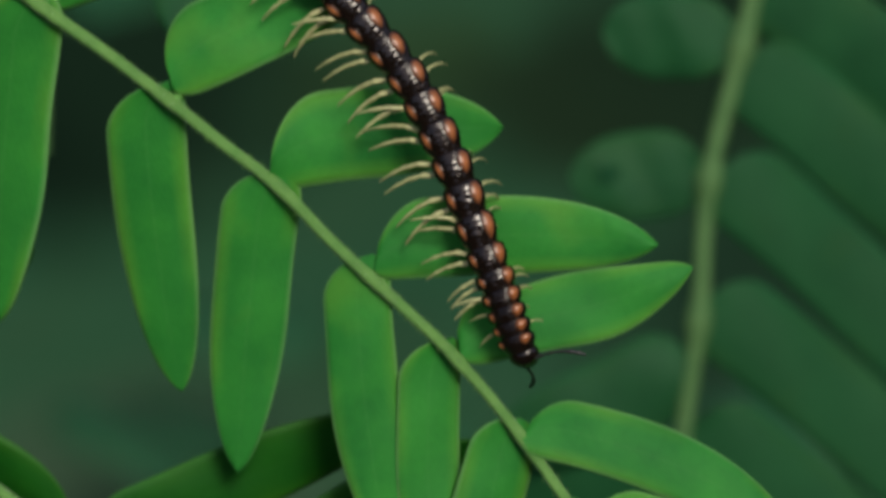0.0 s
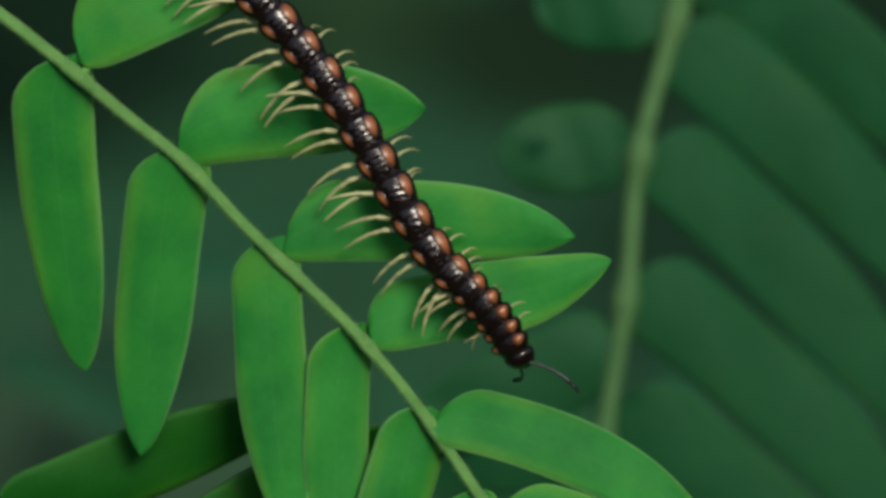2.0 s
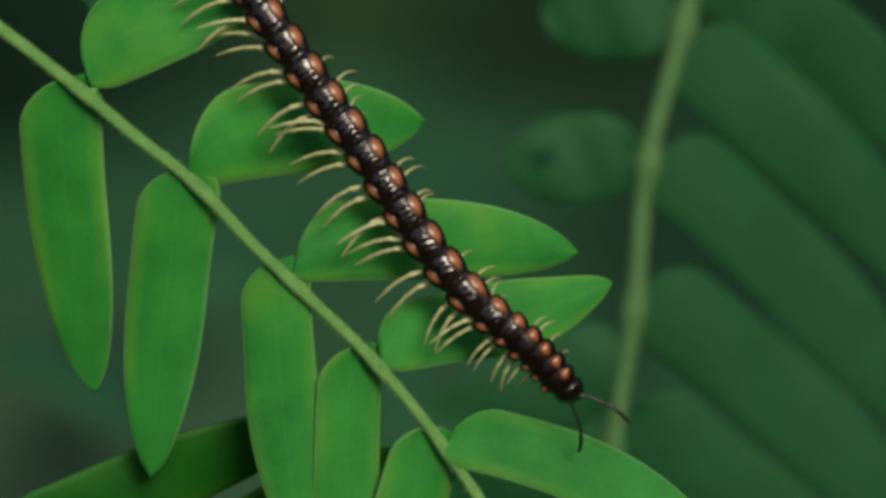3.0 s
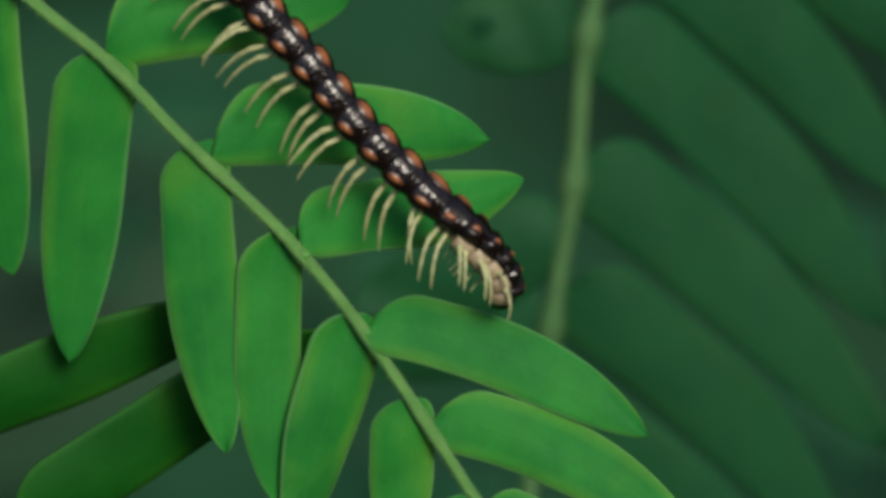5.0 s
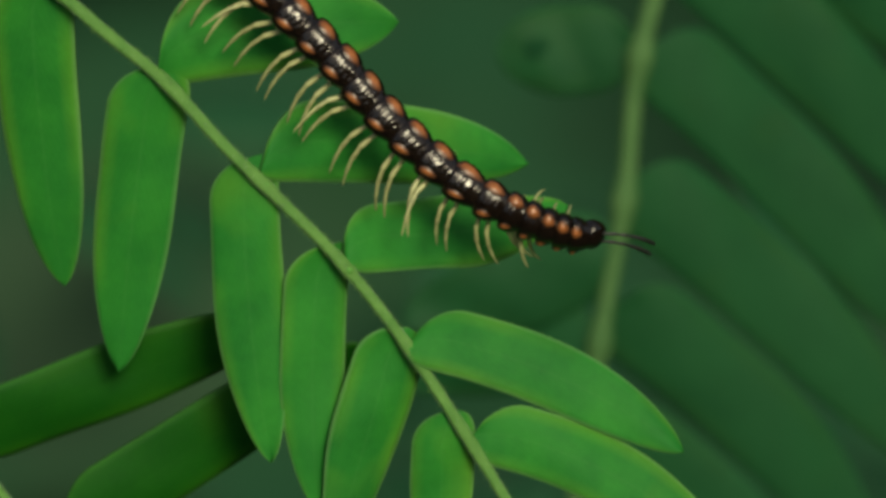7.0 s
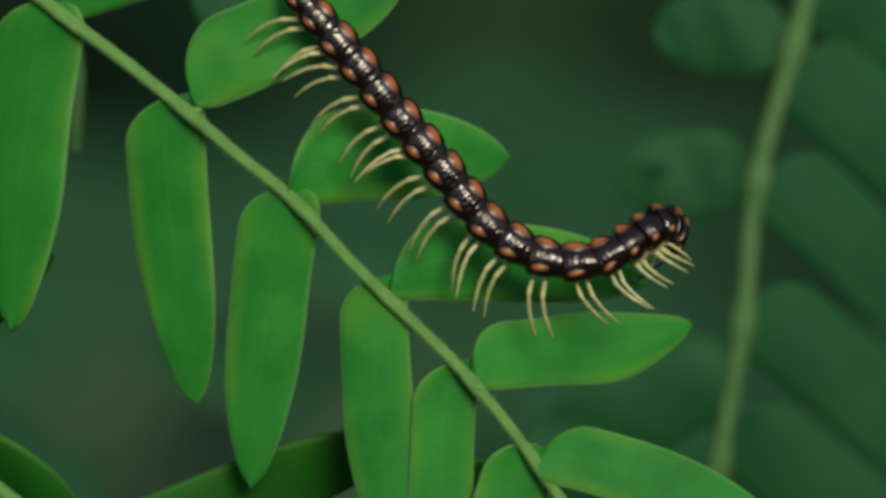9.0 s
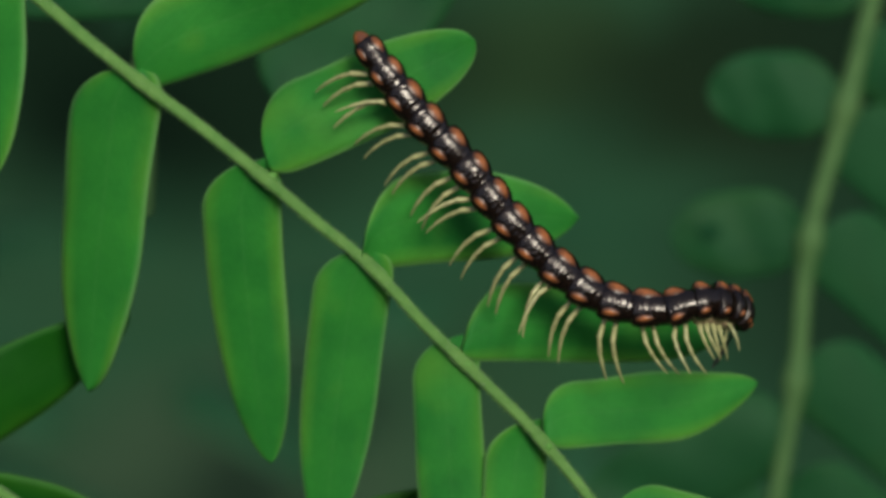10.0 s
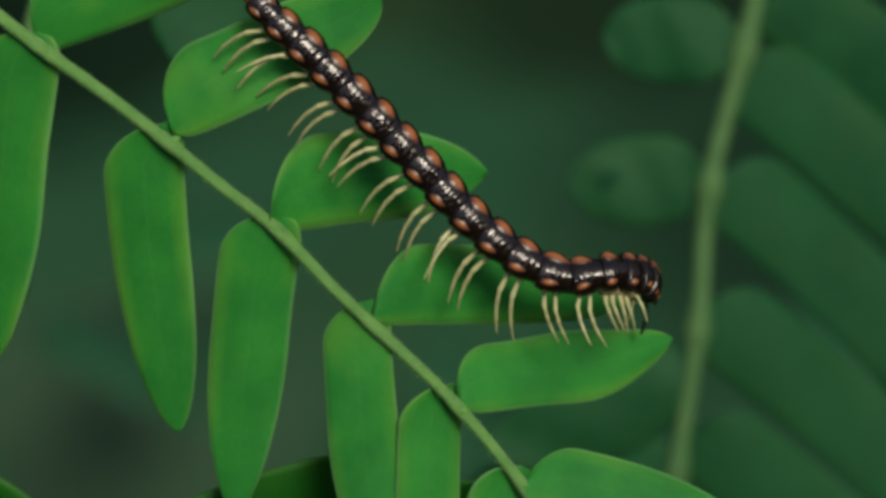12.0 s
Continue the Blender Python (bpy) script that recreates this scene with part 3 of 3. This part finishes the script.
spine(2, (7.13, -7.31, 2.60, -25), (6.46, -5.97, 2.60, -23), (5.67, -4.70, 2.60, -19), (4.32, -3.22, 2.60, -6), (2.52, -1.47, 2.60, -6), (0.84, 1.01, 2.60, -4), (-0.97, 4.01, 2.60, -4), (-3.03, 7.43, 2.60, -4), (-5.44, 10.62, 2.60, -4), (-8.46, 13.96, 2.60, -4), (-13.47, 19.54, 2.60, -4))
spine(2.5, (7.97, -7.88, 2.60, -25), (7.30, -6.54, 2.60, -23), (6.42, -5.33, 2.60, -17), (5.00, -3.93, 2.60, -6), (3.26, -2.11, 2.60, -6), (1.39, 0.25, 2.60, -4), (-0.58, 3.14, 2.60, -4), (-2.79, 6.48, 2.60, -4), (-4.95, 9.84, 2.60, -4), (-7.74, 13.36, 2.60, -4), (-12.40, 19.24, 2.60, -4))
spine(3, (9.31, -8.03, 2.60, -25), (8.42, -6.82, 2.60, -23), (7.45, -5.68, 2.60, -20), (5.96, -4.35, 2.60, -6), (4.02, -2.75, 2.60, -6), (2.00, -0.53, 2.60, -4), (-0.05, 2.31, 2.60, -4), (-2.26, 5.65, 2.60, -4), (-4.63, 8.87, 2.60, -4), (-7.24, 12.54, 2.60, -4), (-11.61, 18.63, 2.60, -4))
spine(5, (9.60, -8.99, 0.60, 140), (9.78, -7.95, 1.66, 124), (9.31, -6.73, 2.35, 104), (8.09, -5.23, 2.77, 66), (6.16, -3.63, 2.61, 28), (3.97, -1.58, 2.60, 14), (1.54, 0.93, 2.60, 13), (-0.95, 4.05, 2.60, 13), (-3.58, 7.07, 2.60, 13), (-6.55, 10.45, 2.60, 13), (-11.49, 16.09, 2.60, 13))
spine(5.5, (9.28, -8.98, 0.60, 140), (9.36, -7.73, 1.42, 124), (9.23, -6.45, 2.17, 104), (8.03, -5.00, 2.73, 66), (6.19, -3.32, 2.64, 28), (3.98, -1.29, 2.60, 14), (1.53, 1.21, 2.60, 13), (-1.07, 4.25, 2.60, 13), (-3.76, 7.20, 2.60, 13), (-6.81, 10.52, 2.60, 13), (-11.86, 16.06, 2.60, 13))
spine(6, (9.18, -9.14, 0.60, 140), (9.25, -7.90, 1.45, 124), (9.11, -6.62, 2.20, 104), (8.08, -5.03, 2.71, 66), (6.17, -3.44, 2.66, 28), (3.97, -1.41, 2.60, 14), (1.50, 1.07, 2.60, 13), (-1.16, 4.05, 2.60, 13), (-3.91, 6.96, 2.60, 13), (-7.00, 10.23, 2.60, 13), (-12.14, 15.69, 2.60, 13))
spine(6.5, (8.74, -7.78, 0.40, 140), (9.71, -6.95, 1.18, 124), (10.13, -5.92, 2.09, 104), (8.78, -4.68, 2.79, 66), (6.73, -3.24, 2.60, 28), (4.28, -1.51, 2.60, 14), (1.65, 0.80, 2.60, 13), (-0.96, 3.83, 2.60, 13), (-3.40, 6.99, 2.60, 13), (-6.16, 10.55, 2.60, 13), (-10.76, 16.47, 2.60, 13))
spine(7, (12.83, -4.36, 2.60, -46), (11.34, -4.16, 2.60, -41), (9.90, -3.78, 2.60, -31), (7.99, -3.04, 2.60, -13), (5.72, -1.91, 2.60, 3), (3.27, -0.18, 2.60, 11), (0.66, 2.15, 2.60, 11), (-2.00, 5.13, 2.60, 11), (-4.81, 7.95, 2.60, 11), (-8.12, 11.00, 2.60, 11), (-13.53, 16.20, 2.60, 11))
spine(7.5, (10.29, 0.28, 3.20, -50), (9.05, -0.56, 3.23, -48), (7.63, -0.92, 3.02, -44), (5.61, -0.76, 2.61, -30), (3.23, 0.12, 2.59, -16), (0.84, 1.92, 2.60, 11), (-1.54, 4.49, 2.60, 11), (-4.16, 7.51, 2.60, 11), (-7.09, 10.23, 2.60, 11), (-10.33, 13.35, 2.60, 11), (-15.72, 18.57, 2.60, 11))
spine(7.7, (10.69, 1.79, 2.80, -30), (9.72, 0.66, 2.97, -34), (8.45, -0.11, 2.86, -34), (6.43, -0.45, 2.59, -22), (3.95, 0.17, 2.60, -12), (1.42, 1.77, 2.60, 11), (-1.10, 4.19, 2.60, 11), (-3.67, 7.25, 2.60, 11), (-6.42, 10.16, 2.60, 11), (-9.48, 13.46, 2.60, 11), (-14.60, 18.93, 2.60, 11))
spine(9.3, (9.84, 1.52, -0.60, 34), (9.66, 2.46, 0.56, 30), (9.07, 2.99, 1.75, 27), (7.40, 2.01, 2.50, 23), (5.10, 0.79, 2.62, 19), (2.15, 1.00, 2.60, 16), (-0.78, 2.84, 2.60, 12), (-3.34, 5.91, 2.60, 9), (-5.94, 8.96, 2.60, 8), (-8.79, 12.43, 2.60, 8), (-13.74, 18.07, 2.60, 8))
spine(9.5, (9.61, 1.08, -0.60, 34), (9.45, 2.07, 0.52, 30), (8.86, 2.68, 1.67, 27), (7.12, 1.82, 2.41, 23), (4.66, 1.06, 2.64, 19), (1.76, 1.68, 2.60, 16), (-0.95, 3.86, 2.60, 12), (-3.66, 6.81, 2.60, 9), (-6.48, 9.65, 2.60, 8), (-9.28, 13.16, 2.60, 8), (-13.98, 19.00, 2.60, 8))
spine(10, (9.77, 1.06, -1.00, 34), (9.68, 1.40, 0.36, 30), (9.26, 1.77, 1.62, 27), (7.68, 1.98, 2.67, 23), (5.12, 1.52, 2.65, 19), (2.19, 1.98, 2.60, 16), (-0.79, 3.80, 2.60, 12), (-3.62, 6.61, 2.60, 9), (-6.14, 9.72, 2.60, 8), (-9.21, 13.01, 2.60, 8), (-13.72, 18.98, 2.60, 8))
spine(10.5, (9.91, 0.88, -1.00, 34), (9.82, 1.22, 0.36, 30), (9.40, 1.59, 1.62, 27), (7.82, 1.78, 2.67, 23), (5.25, 1.40, 2.65, 19), (2.38, 2.13, 2.60, 16), (-0.56, 4.01, 2.60, 12), (-3.28, 6.94, 2.60, 9), (-5.87, 9.99, 2.60, 8), (-8.86, 13.35, 2.60, 8), (-13.95, 18.82, 2.60, 8))
spine(11, (10.05, 0.81, -1.00, 34), (9.95, 1.15, 0.36, 30), (9.52, 1.53, 1.62, 27), (7.94, 1.74, 2.66, 23), (5.38, 1.37, 2.64, 19), (2.48, 2.03, 2.60, 16), (-0.35, 4.07, 2.60, 12), (-3.10, 6.97, 2.60, 9), (-5.74, 9.98, 2.60, 8), (-8.65, 13.40, 2.60, 8), (-13.93, 18.73, 2.60, 8))
spine(11.5, (9.51, 0.71, -1.00, 34), (9.41, 1.06, 0.35, 30), (8.98, 1.44, 1.61, 27), (7.41, 1.68, 2.66, 23), (4.84, 1.39, 2.64, 19), (2.02, 2.34, 2.60, 16), (-0.86, 4.31, 2.60, 12), (-3.51, 7.31, 2.60, 9), (-6.13, 10.32, 2.60, 8), (-9.03, 13.76, 2.60, 8), (-14.49, 18.86, 2.60, 8))
spine(12, (9.24, 0.36, -1.00, 34), (9.15, 0.70, 0.35, 30), (8.73, 1.09, 1.61, 27), (7.16, 1.32, 2.66, 23), (4.59, 1.14, 2.64, 19), (1.86, 2.32, 2.60, 16), (-0.83, 4.56, 2.60, 12), (-3.54, 7.49, 2.60, 9), (-6.27, 10.42, 2.60, 8), (-9.42, 13.63, 2.60, 8), (-14.81, 18.84, 2.60, 8))
RINGS = 19
PITCH = [0.75, 0.85, 0.9, 1.0, 1.15, 1.5] + [1.9] * 11 + [1.75, 1.55]
AT = [1.0 + sum(PITCH[:k]) + 0.5 * PITCH[k] for k in range(RINGS)]
LENGTH = 1.0 + sum(PITCH)


def on_spine(t, s):
    """The place, forward way and lean at s millimetres behind the head's tip."""
    rows = SPINE[t]
    i = max(k for k in range(len(STATIONS) - 1) if STATIONS[k] <= s)
    u = (s - STATIONS[i]) / (STATIONS[i + 1] - STATIONS[i])
    p = [Vector(r) for r in rows]
    p = [2 * p[0] - p[1], *p, 2 * p[-1] - p[-2]]
    st = [2 * STATIONS[0] - STATIONS[1], *STATIONS, 2 * STATIONS[-1] - STATIONS[-2]]
    k = i + 1
    span = st[k + 1] - st[k]
    m0 = (p[k + 1] - p[k - 1]) / (st[k + 1] - st[k - 1]) * span
    m1 = (p[k + 2] - p[k]) / (st[k + 2] - st[k]) * span
    return p[k] * (2 * u ** 3 - 3 * u * u + 1) + m0 * (u ** 3 - 2 * u * u + u) + p[k + 1] * (3 * u * u - 2 * u ** 3) + m1 * (u ** 3 - u * u)


def ring_pose(t, s):
    """The pose of the piece at s: x to the animal's right, y forward, z out of its back."""
    here = on_spine(t, s)
    ahead, back = on_spine(t, max(s - 0.4, 0)), on_spine(t, min(s + 0.4, 33.9))
    y = (ahead - back).to_3d().normalized()
    flat = Vector((-y.y, y.x, 0)).normalized()
    z = Vector((0, 0, 1)) * math.cos(radians(here[3])) + flat * math.sin(radians(here[3]))
    z = (z - z.dot(y) * y).normalized()
    x = y.cross(z)
    m = Matrix((x, y, z)).transposed().to_4x4()
    m.translation = here.to_3d() * MM
    return m


def shell_point(share, fat, degrees, length, size, proud=0.0, taper=0.0):
    """A point of a ring's surface; degrees from the middle of the back, right side positive; millimetres to metres."""
    a = radians(degrees)
    size = size * (1 + taper * (share + 0.1))
    lobe = math.exp(-((abs(degrees) - 66) / 26) ** 2) * max(0.0, fat - 0.88) * 1.1
    rx = 0.84 * fat + lobe + proud
    rz = (0.80 if abs(degrees) < 90 else 0.70) * fat + proud
    flat = abs(math.cos(a)) ** 0.85 if abs(degrees) < 90 else -abs(math.cos(a))
    return Vector((rx * math.sin(a) * size, share * length, rz * flat * size)) * MM


FATS = ((0.80, 0.76), (0.60, 0.83), (0.45, 0.88), (0.34, 0.91), (0.24, 0.95), (0.14, 0.985), (0.04, 1.01), (-0.08, 1.025), (-0.20, 1.03), (-0.32, 1.03),
        (-0.42, 1.015), (-0.50, 0.975), (-0.56, 0.90), (-0.59, 0.80))


def fat_at(share):
    """How thick a ring is at a share of its length, from its narrow front to its broad rear."""
    for (s0, f0), (s1, f1) in zip(FATS, FATS[1:]):
        if s1 <= share <= s0:
            return f0 + (f1 - f0) * (s0 - share) / (s0 - s1)
    return FATS[0][1]


def shell_mesh(length, size, taper, seed):
    """One body ring: a narrow smooth fore part and a broad arched hind part with side lobes and fine uneven cross wrinkles."""
    bm = bmesh.new()
    sides, count = 44, 30
    rows = []
    for i in range(count + 1):
        share = 0.80 + (-0.59 - 0.80) * i / count
        fat = fat_at(share)
        ridge = max(0.0, min(1.0, (0.42 - share) / 0.1)) * max(0.0, min(1.0, (share + 0.58) / 0.05))
        row = []
        for k in range(sides):
            degrees = 360 * k / sides - 180
            wavy = share * 5.5 + 0.9 * noise.noise(Vector((degrees / 24, seed * 3.1, share * 2)))
            rise = 0.017 * math.sin(2 * math.pi * wavy) + 0.020 * noise.noise(Vector((degrees / 13, share * 8, seed * 7.7)))
            row.append(bm.verts.new(shell_point(share, fat, degrees, length, size, rise * ridge, taper)))
        rows.append(row)
    for a, b in zip(rows, rows[1:]):
        for k in range(sides):
            bm.faces.new((a[k], a[(k + 1) % sides], b[(k + 1) % sides], b[k]))
    bm.faces.new(rows[0][::-1])
    bm.faces.new(rows[-1])
    return mesh_of(bm, "body_ring", SHELL)


def keel_mesh(length, size, sign, taper, reach, centre, half):
    """The orange swelling on a ring's shoulder: a drop, blunt behind and drawn out in front."""
    bm = bmesh.new()
    uv = bm.loops.layers.uv.new("UVMap")
    out = {}
    rows = []
    for r in (0.0, 0.3, 0.6, 0.85, 1.0):
        row = []
        for k in range(1 if r == 0 else 18):
            a = 2 * math.pi * k / 18
            p, q = r * math.cos(a), r * math.sin(a)
            share = max(-0.57, -0.13 + reach * p)
            wide = half * (1 - 0.35 * max(0.0, p))
            degrees = centre + wide * q + 5 * max(0.0, -p)
            row.append(bm.verts.new(shell_point(share, fat_at(share), sign * degrees, length, size, 0.085 * (1 - r * r) - 0.006, taper)))
            out[row[-1]] = (r, a / 6.3)
        rows.append(row)
    for k in range(18):
        bm.faces.new((rows[0][0], rows[1][k], rows[1][(k + 1) % 18]))
    for a, b in zip(rows[1:], rows[2:]):
        for k in range(18):
            bm.faces.new((a[k], b[k], b[(k + 1) % 18], a[(k + 1) % 18]))
    for f in bm.faces:
        for loop in f.loops:
            loop[uv].uv = out[loop.vert]
    return mesh_of(bm, "keel", KEEL)


def belly_mesh(length, size, aside):
    bm = bmesh.new()
    line = [Vector((aside * size * MM, y * length * MM, -0.42 * size * MM)) for y in (0.5, 0.3, 0.0, -0.3, -0.5)]
    tube(line, [r * size * MM for r in (0.48, 0.52, 0.54, 0.52, 0.48)], 12, bm)
    return mesh_of(bm, "belly_plate", BELLY)


def leg_mesh(size, sign, stout=1.0, hip=1.0):
    """A jointed walking leg, from its hip at the origin out to the side and down to a claw."""
    points = [Vector((sign * x * size * MM, y * size * MM, z * size * MM)) for x, y, z in
              ((0, 0, 0), (0.34, -0.09, 0.03), (0.39, -0.10, 0.03), (1.00, -0.21, 0.08), (1.06, -0.21, 0.07), (1.58, -0.14, -0.04), (1.63, -0.13, -0.06),
               (2.06, 0.01, -0.27), (2.10, 0.03, -0.30), (2.44, 0.19, -0.57), (2.55, 0.27, -0.71))]
    radii = [r * size * stout * MM for r in (0.135, 0.125, 0.092, 0.115, 0.082, 0.098, 0.070, 0.078, 0.056, 0.044, 0.012)]
    radii[:3] = [r * h for r, h in zip(radii, (hip, hip, 0.5 + 0.5 * hip))]
    return mesh_of(tube(points, radii, 8), "leg", LEG)


def feeler_mesh():
    """A jointed antenna that curves to one side and droops."""
    points, radii = [], []
    here, turn, droop = Vector((0, 0, 0)), 0.0, 0.0
    for k in range(7):
        way = Vector((math.sin(turn) * math.cos(droop), math.cos(turn) * math.cos(droop), -math.sin(droop)))
        long = (0.30, 0.62, 0.66, 0.60, 0.58, 0.50, 0.25)[k]
        for share, r in ((0.06, 0.065), (0.55, 0.095), (0.94, 0.105)):
            points.append((here + way * long * share) * MM)
            radii.append((r + (0.03 if k in (4, 5) else 0.0)) * MM)
        here, turn, droop = here + way * long, turn + radians(9), droop + radians(3)
    points.append((here + way * 0.05) * MM)
    radii.append(0.02 * MM)
    return mesh_of(tube(points, radii, 8), "feeler", FEELER)


def head_mesh():
    bm = bmesh.new()
    bmesh.ops.create_uvsphere(bm, u_segments=20, v_segments=14, radius=1)
    for v in bm.verts:
        x, y, z = v.co
        v.co = 1.28 * Vector((x * 0.72 * (1 - 0.18 * max(0, y)), y * 0.62, z * 0.62 - 0.22 * max(0, y) ** 2 - 0.12)) * MM
    return mesh_of(bm, "head", SHELL)


def tail_mesh():
    line = [Vector((0, y * MM, z * MM)) for y, z in ((0.5, 0.0), (0.3, 0.0), (0.0, -0.02), (-0.25, -0.05), (-0.5, -0.1), (-0.65, -0.12))]
    return mesh_of(tube(line, [r * MM for r in (0.50, 0.55, 0.52, 0.45, 0.32, 0.10)], 16), "tail_plate", TAIL)


def built(name, data, parent, label=""):
    ob = new(name, data)
    ob.parent = parent
    return tagged(ob, label)


millipede = tagged(new("millipede"), "glossy black millipede with orange side spots walking on leaflets", "millipede")
millipede.empty_display_size = 0.003
head = built("head", head_mesh(), millipede, "small glossy black head")
feelers = [built("antenna", feeler_mesh(), head, "thin black jointed antenna") for _ in range(2)]
rings, legs = [], []
for k in range(RINGS):
    size = 1.19 * (1.00 + 0.012 * k if k < 4 else (1.02, 0.98, 0.90, 0.77)[max(0, k - 15)])
    taper = (0.0, 0.08, 0.18, 0.30)[max(0, k - 15)]
    length = PITCH[k]
    ring = built("body_ring", shell_mesh(length, size, taper, k), millipede)
    rings.append(ring)
    built("belly_plate", belly_mesh(length, size * (1.14 if k < 7 else 1.0), 0.26 if k < 5 else 0.0), ring, "pale straw underside plate")
    for sign in (1, -1):
        built("keel", keel_mesh(length, size, sign, taper, *((0.31, 43, 11 if k < 7 else 12.5) if sign > 0 else (0.51, 43, 20) if k < 7 else (0.41, 40, 21))), ring,
              "small dull orange-brown side spot" if sign > 0 else "orange-brown raised side spot")
        if 0 < k < RINGS - 1:
            for n, y in enumerate((0.10, -0.24) if k > 2 else (0.0,)):
                leg = built("leg", leg_mesh((1.5 if sign > 0 else 1.0) * min(size, 1.0) * (0.56 if k < 3 else 0.70 if k < 5 else 0.88 if k < 7 else 1.0), sign, 1.2 if k < 5 else 0.95, 2.2 if k < 5 else 1.0), ring, "pale straw-coloured jointed leg")
                legs.append((leg, k, n, sign, Vector((sign * 0.38 * size, y * length, -0.52 * size)) * MM))
tail = built("tail_plate", tail_mesh(), millipede, "pointed orange-brown tail plate")


def between(t, *rows):
    """The value at a time from rows of (seconds, value), straight from row to row."""
    for (t0, v0), (t1, v1) in zip(rows, rows[1:]):
        if t <= t1:
            return v0 + (v1 - v0) * max(0.0, t - t0) / (t1 - t0)
    return rows[-1][1]


def stride(k, n, sign, t):
    """A leg's swing and lift in degrees: slow waves, three to four rings long, run back along the body until the animal stops;
    most of each beat is the push backwards, the rest the lifted return."""
    crest = between(t, (0, 7.0), (3.2, 9.56), (5, 9.9), (6, 10.2), (9.3, 13.0), (12, 13.0))
    u = ((k + 0.3 * n - crest) / 3.5) % 1.0
    early = min(1.0, max(0.0, 4.6 - t))
    reach = 14 + 8 * early
    if u < 0.8:
        beat = 1 - 2 * u / 0.8
    else:
        beat = -math.cos(math.pi * (u - 0.8) / 0.2)
    mean = early * (-1 - 2.0 * k) + (1 - early) * (28 - 4.8 * (k - 4))
    mean = min(mean, between(t, (0, 50), (7.7, 50), (9.3, 13), (12, 13)))
    swing = max(-55.0, min(45.0, mean + reach * beat + 3 * math.sin(3.1 * k + n)))
    raised = math.sin(math.pi * (u - 0.7) / 0.3) if u > 0.7 else 0.0
    lift = (30 - 6 * early) * raised + (18 * early - 8 if sign > 0 else -80 + early * (12 + 34 * max(0.0, math.cos(2 * math.pi * (u - 0.15)))))
    return swing, lift


def sway(leaf, *rows):
    """Turn and dip a leaflet about its joint, in degrees, as the animal loads it."""
    rest = leaf.matrix_basis.copy()
    walk(leaf, [(t, rest @ pose(0, 0, 0, 0, 0, turn) @ pose(0, 0, 0, 0, dip, 0) @ pose(0, 0, 0, -0.2 * dip, 0, 0)) for t, turn, dip in rows])


def motions():
    times = sorted(SPINE)
    middle = {t: Matrix.Translation(on_spine(t, 16.0).to_3d() * MM) for t in times}
    walk(millipede, [(t, PIC @ middle[t]) for t in times])
    for ring, s in [(head, 0.55), *zip(rings, AT), (tail, LENGTH + 0.1)]:
        walk(ring, [(t, middle[t].inverted() @ ring_pose(t, s)) for t in times])
    steps = [0.15 * i for i in range(66)] + [12.0]
    for leg, k, n, sign, hip in legs:
        rows = []
        for t in steps:
            swing, lift = stride(k, n, sign, t)
            rows.append((t, Matrix.Translation(hip) @ pose(0, 0, 0, 0, -sign * lift, sign * swing)))
        walk(leg, rows)
    sway(leaf_head, (0, 1.1, 0.0), (1.5, 0.0, 0.0), (3, 0.4, 14.7), (5, -1.8, 25.0), (6, -3.5, 25.0), (9.5, -4.1, 25.0), (10.5, -3.1, 25.0), (12, -2.9, 25.0))
    sway(leaf_back, (0, -0.2, 12.5), (1.5, 0.0, 0.0), (3, 0.6, 16.7), (6.5, 1.6, 12.0), (7.5, -0.9, 19.6), (9.5, -4.3, 25.0), (10.5, -2.3, 25.0), (12, -2.2, 25.0))
    sway(leaf_middle, (0, 1.3, 0.0), (1.5, 0.0, 0.0), (3, 0.2, 11.4), (5.5, -2.0, 21.4), (6.5, -2.7, 22.5), (9.5, -3.1, 25.0), (12, -3.1, 25.0))
    # each antenna: seconds, turn away from straight ahead and dip, in degrees
    right = ((0, -12, -58), (0.5, 0, -12), (0.8, 30, -20), (1, 10, -20), (1.5, 25, -50), (2, 20, -55), (2.5, 2, -25), (3, 6, -8), (3.6, 20, -20), (4.1, 90, -10), (4.6, 160, 0), (6.5, 160, 0), (6.65, 95, 0),
             (6.8, 26, -5), (7, -2, -5), (7.5, 70, -60), (9.3, 30, -20), (10, 22, -8), (10.6, 30, -6), (11, 12, 12), (11.5, 20, -5), (12, 5, 14))
    left = ((0, 104, 8), (0.5, 80, 0), (0.8, 85, 5), (1, 45, -30), (1.5, 24, -6), (2, 58, -4), (2.5, 50, -10), (3, 48, -6), (3.6, 40, -15), (4.1, 95, -10), (4.6, 160, 0), (6.5, 160, 0), (6.65, 120, 0),
            (6.8, 90, 5), (7, 8, -4), (7.2, 75, 0), (7.5, 80, -60), (9.3, 40, -20), (10, 24, -8), (10.6, 8, 8), (11, 28, 10), (11.5, 10, 0), (12, 20, 22))
    for feeler, sign, poses in ((feelers[0], 1, right), (feelers[1], -1, left)):
        walk(feeler, [(t, pose(sign * 0.30 * MM, 0.42 * MM, 0.0) @ pose(0, 0, 0, dip, 0, -sign * turn)) for t, turn, dip in poses])


motions()
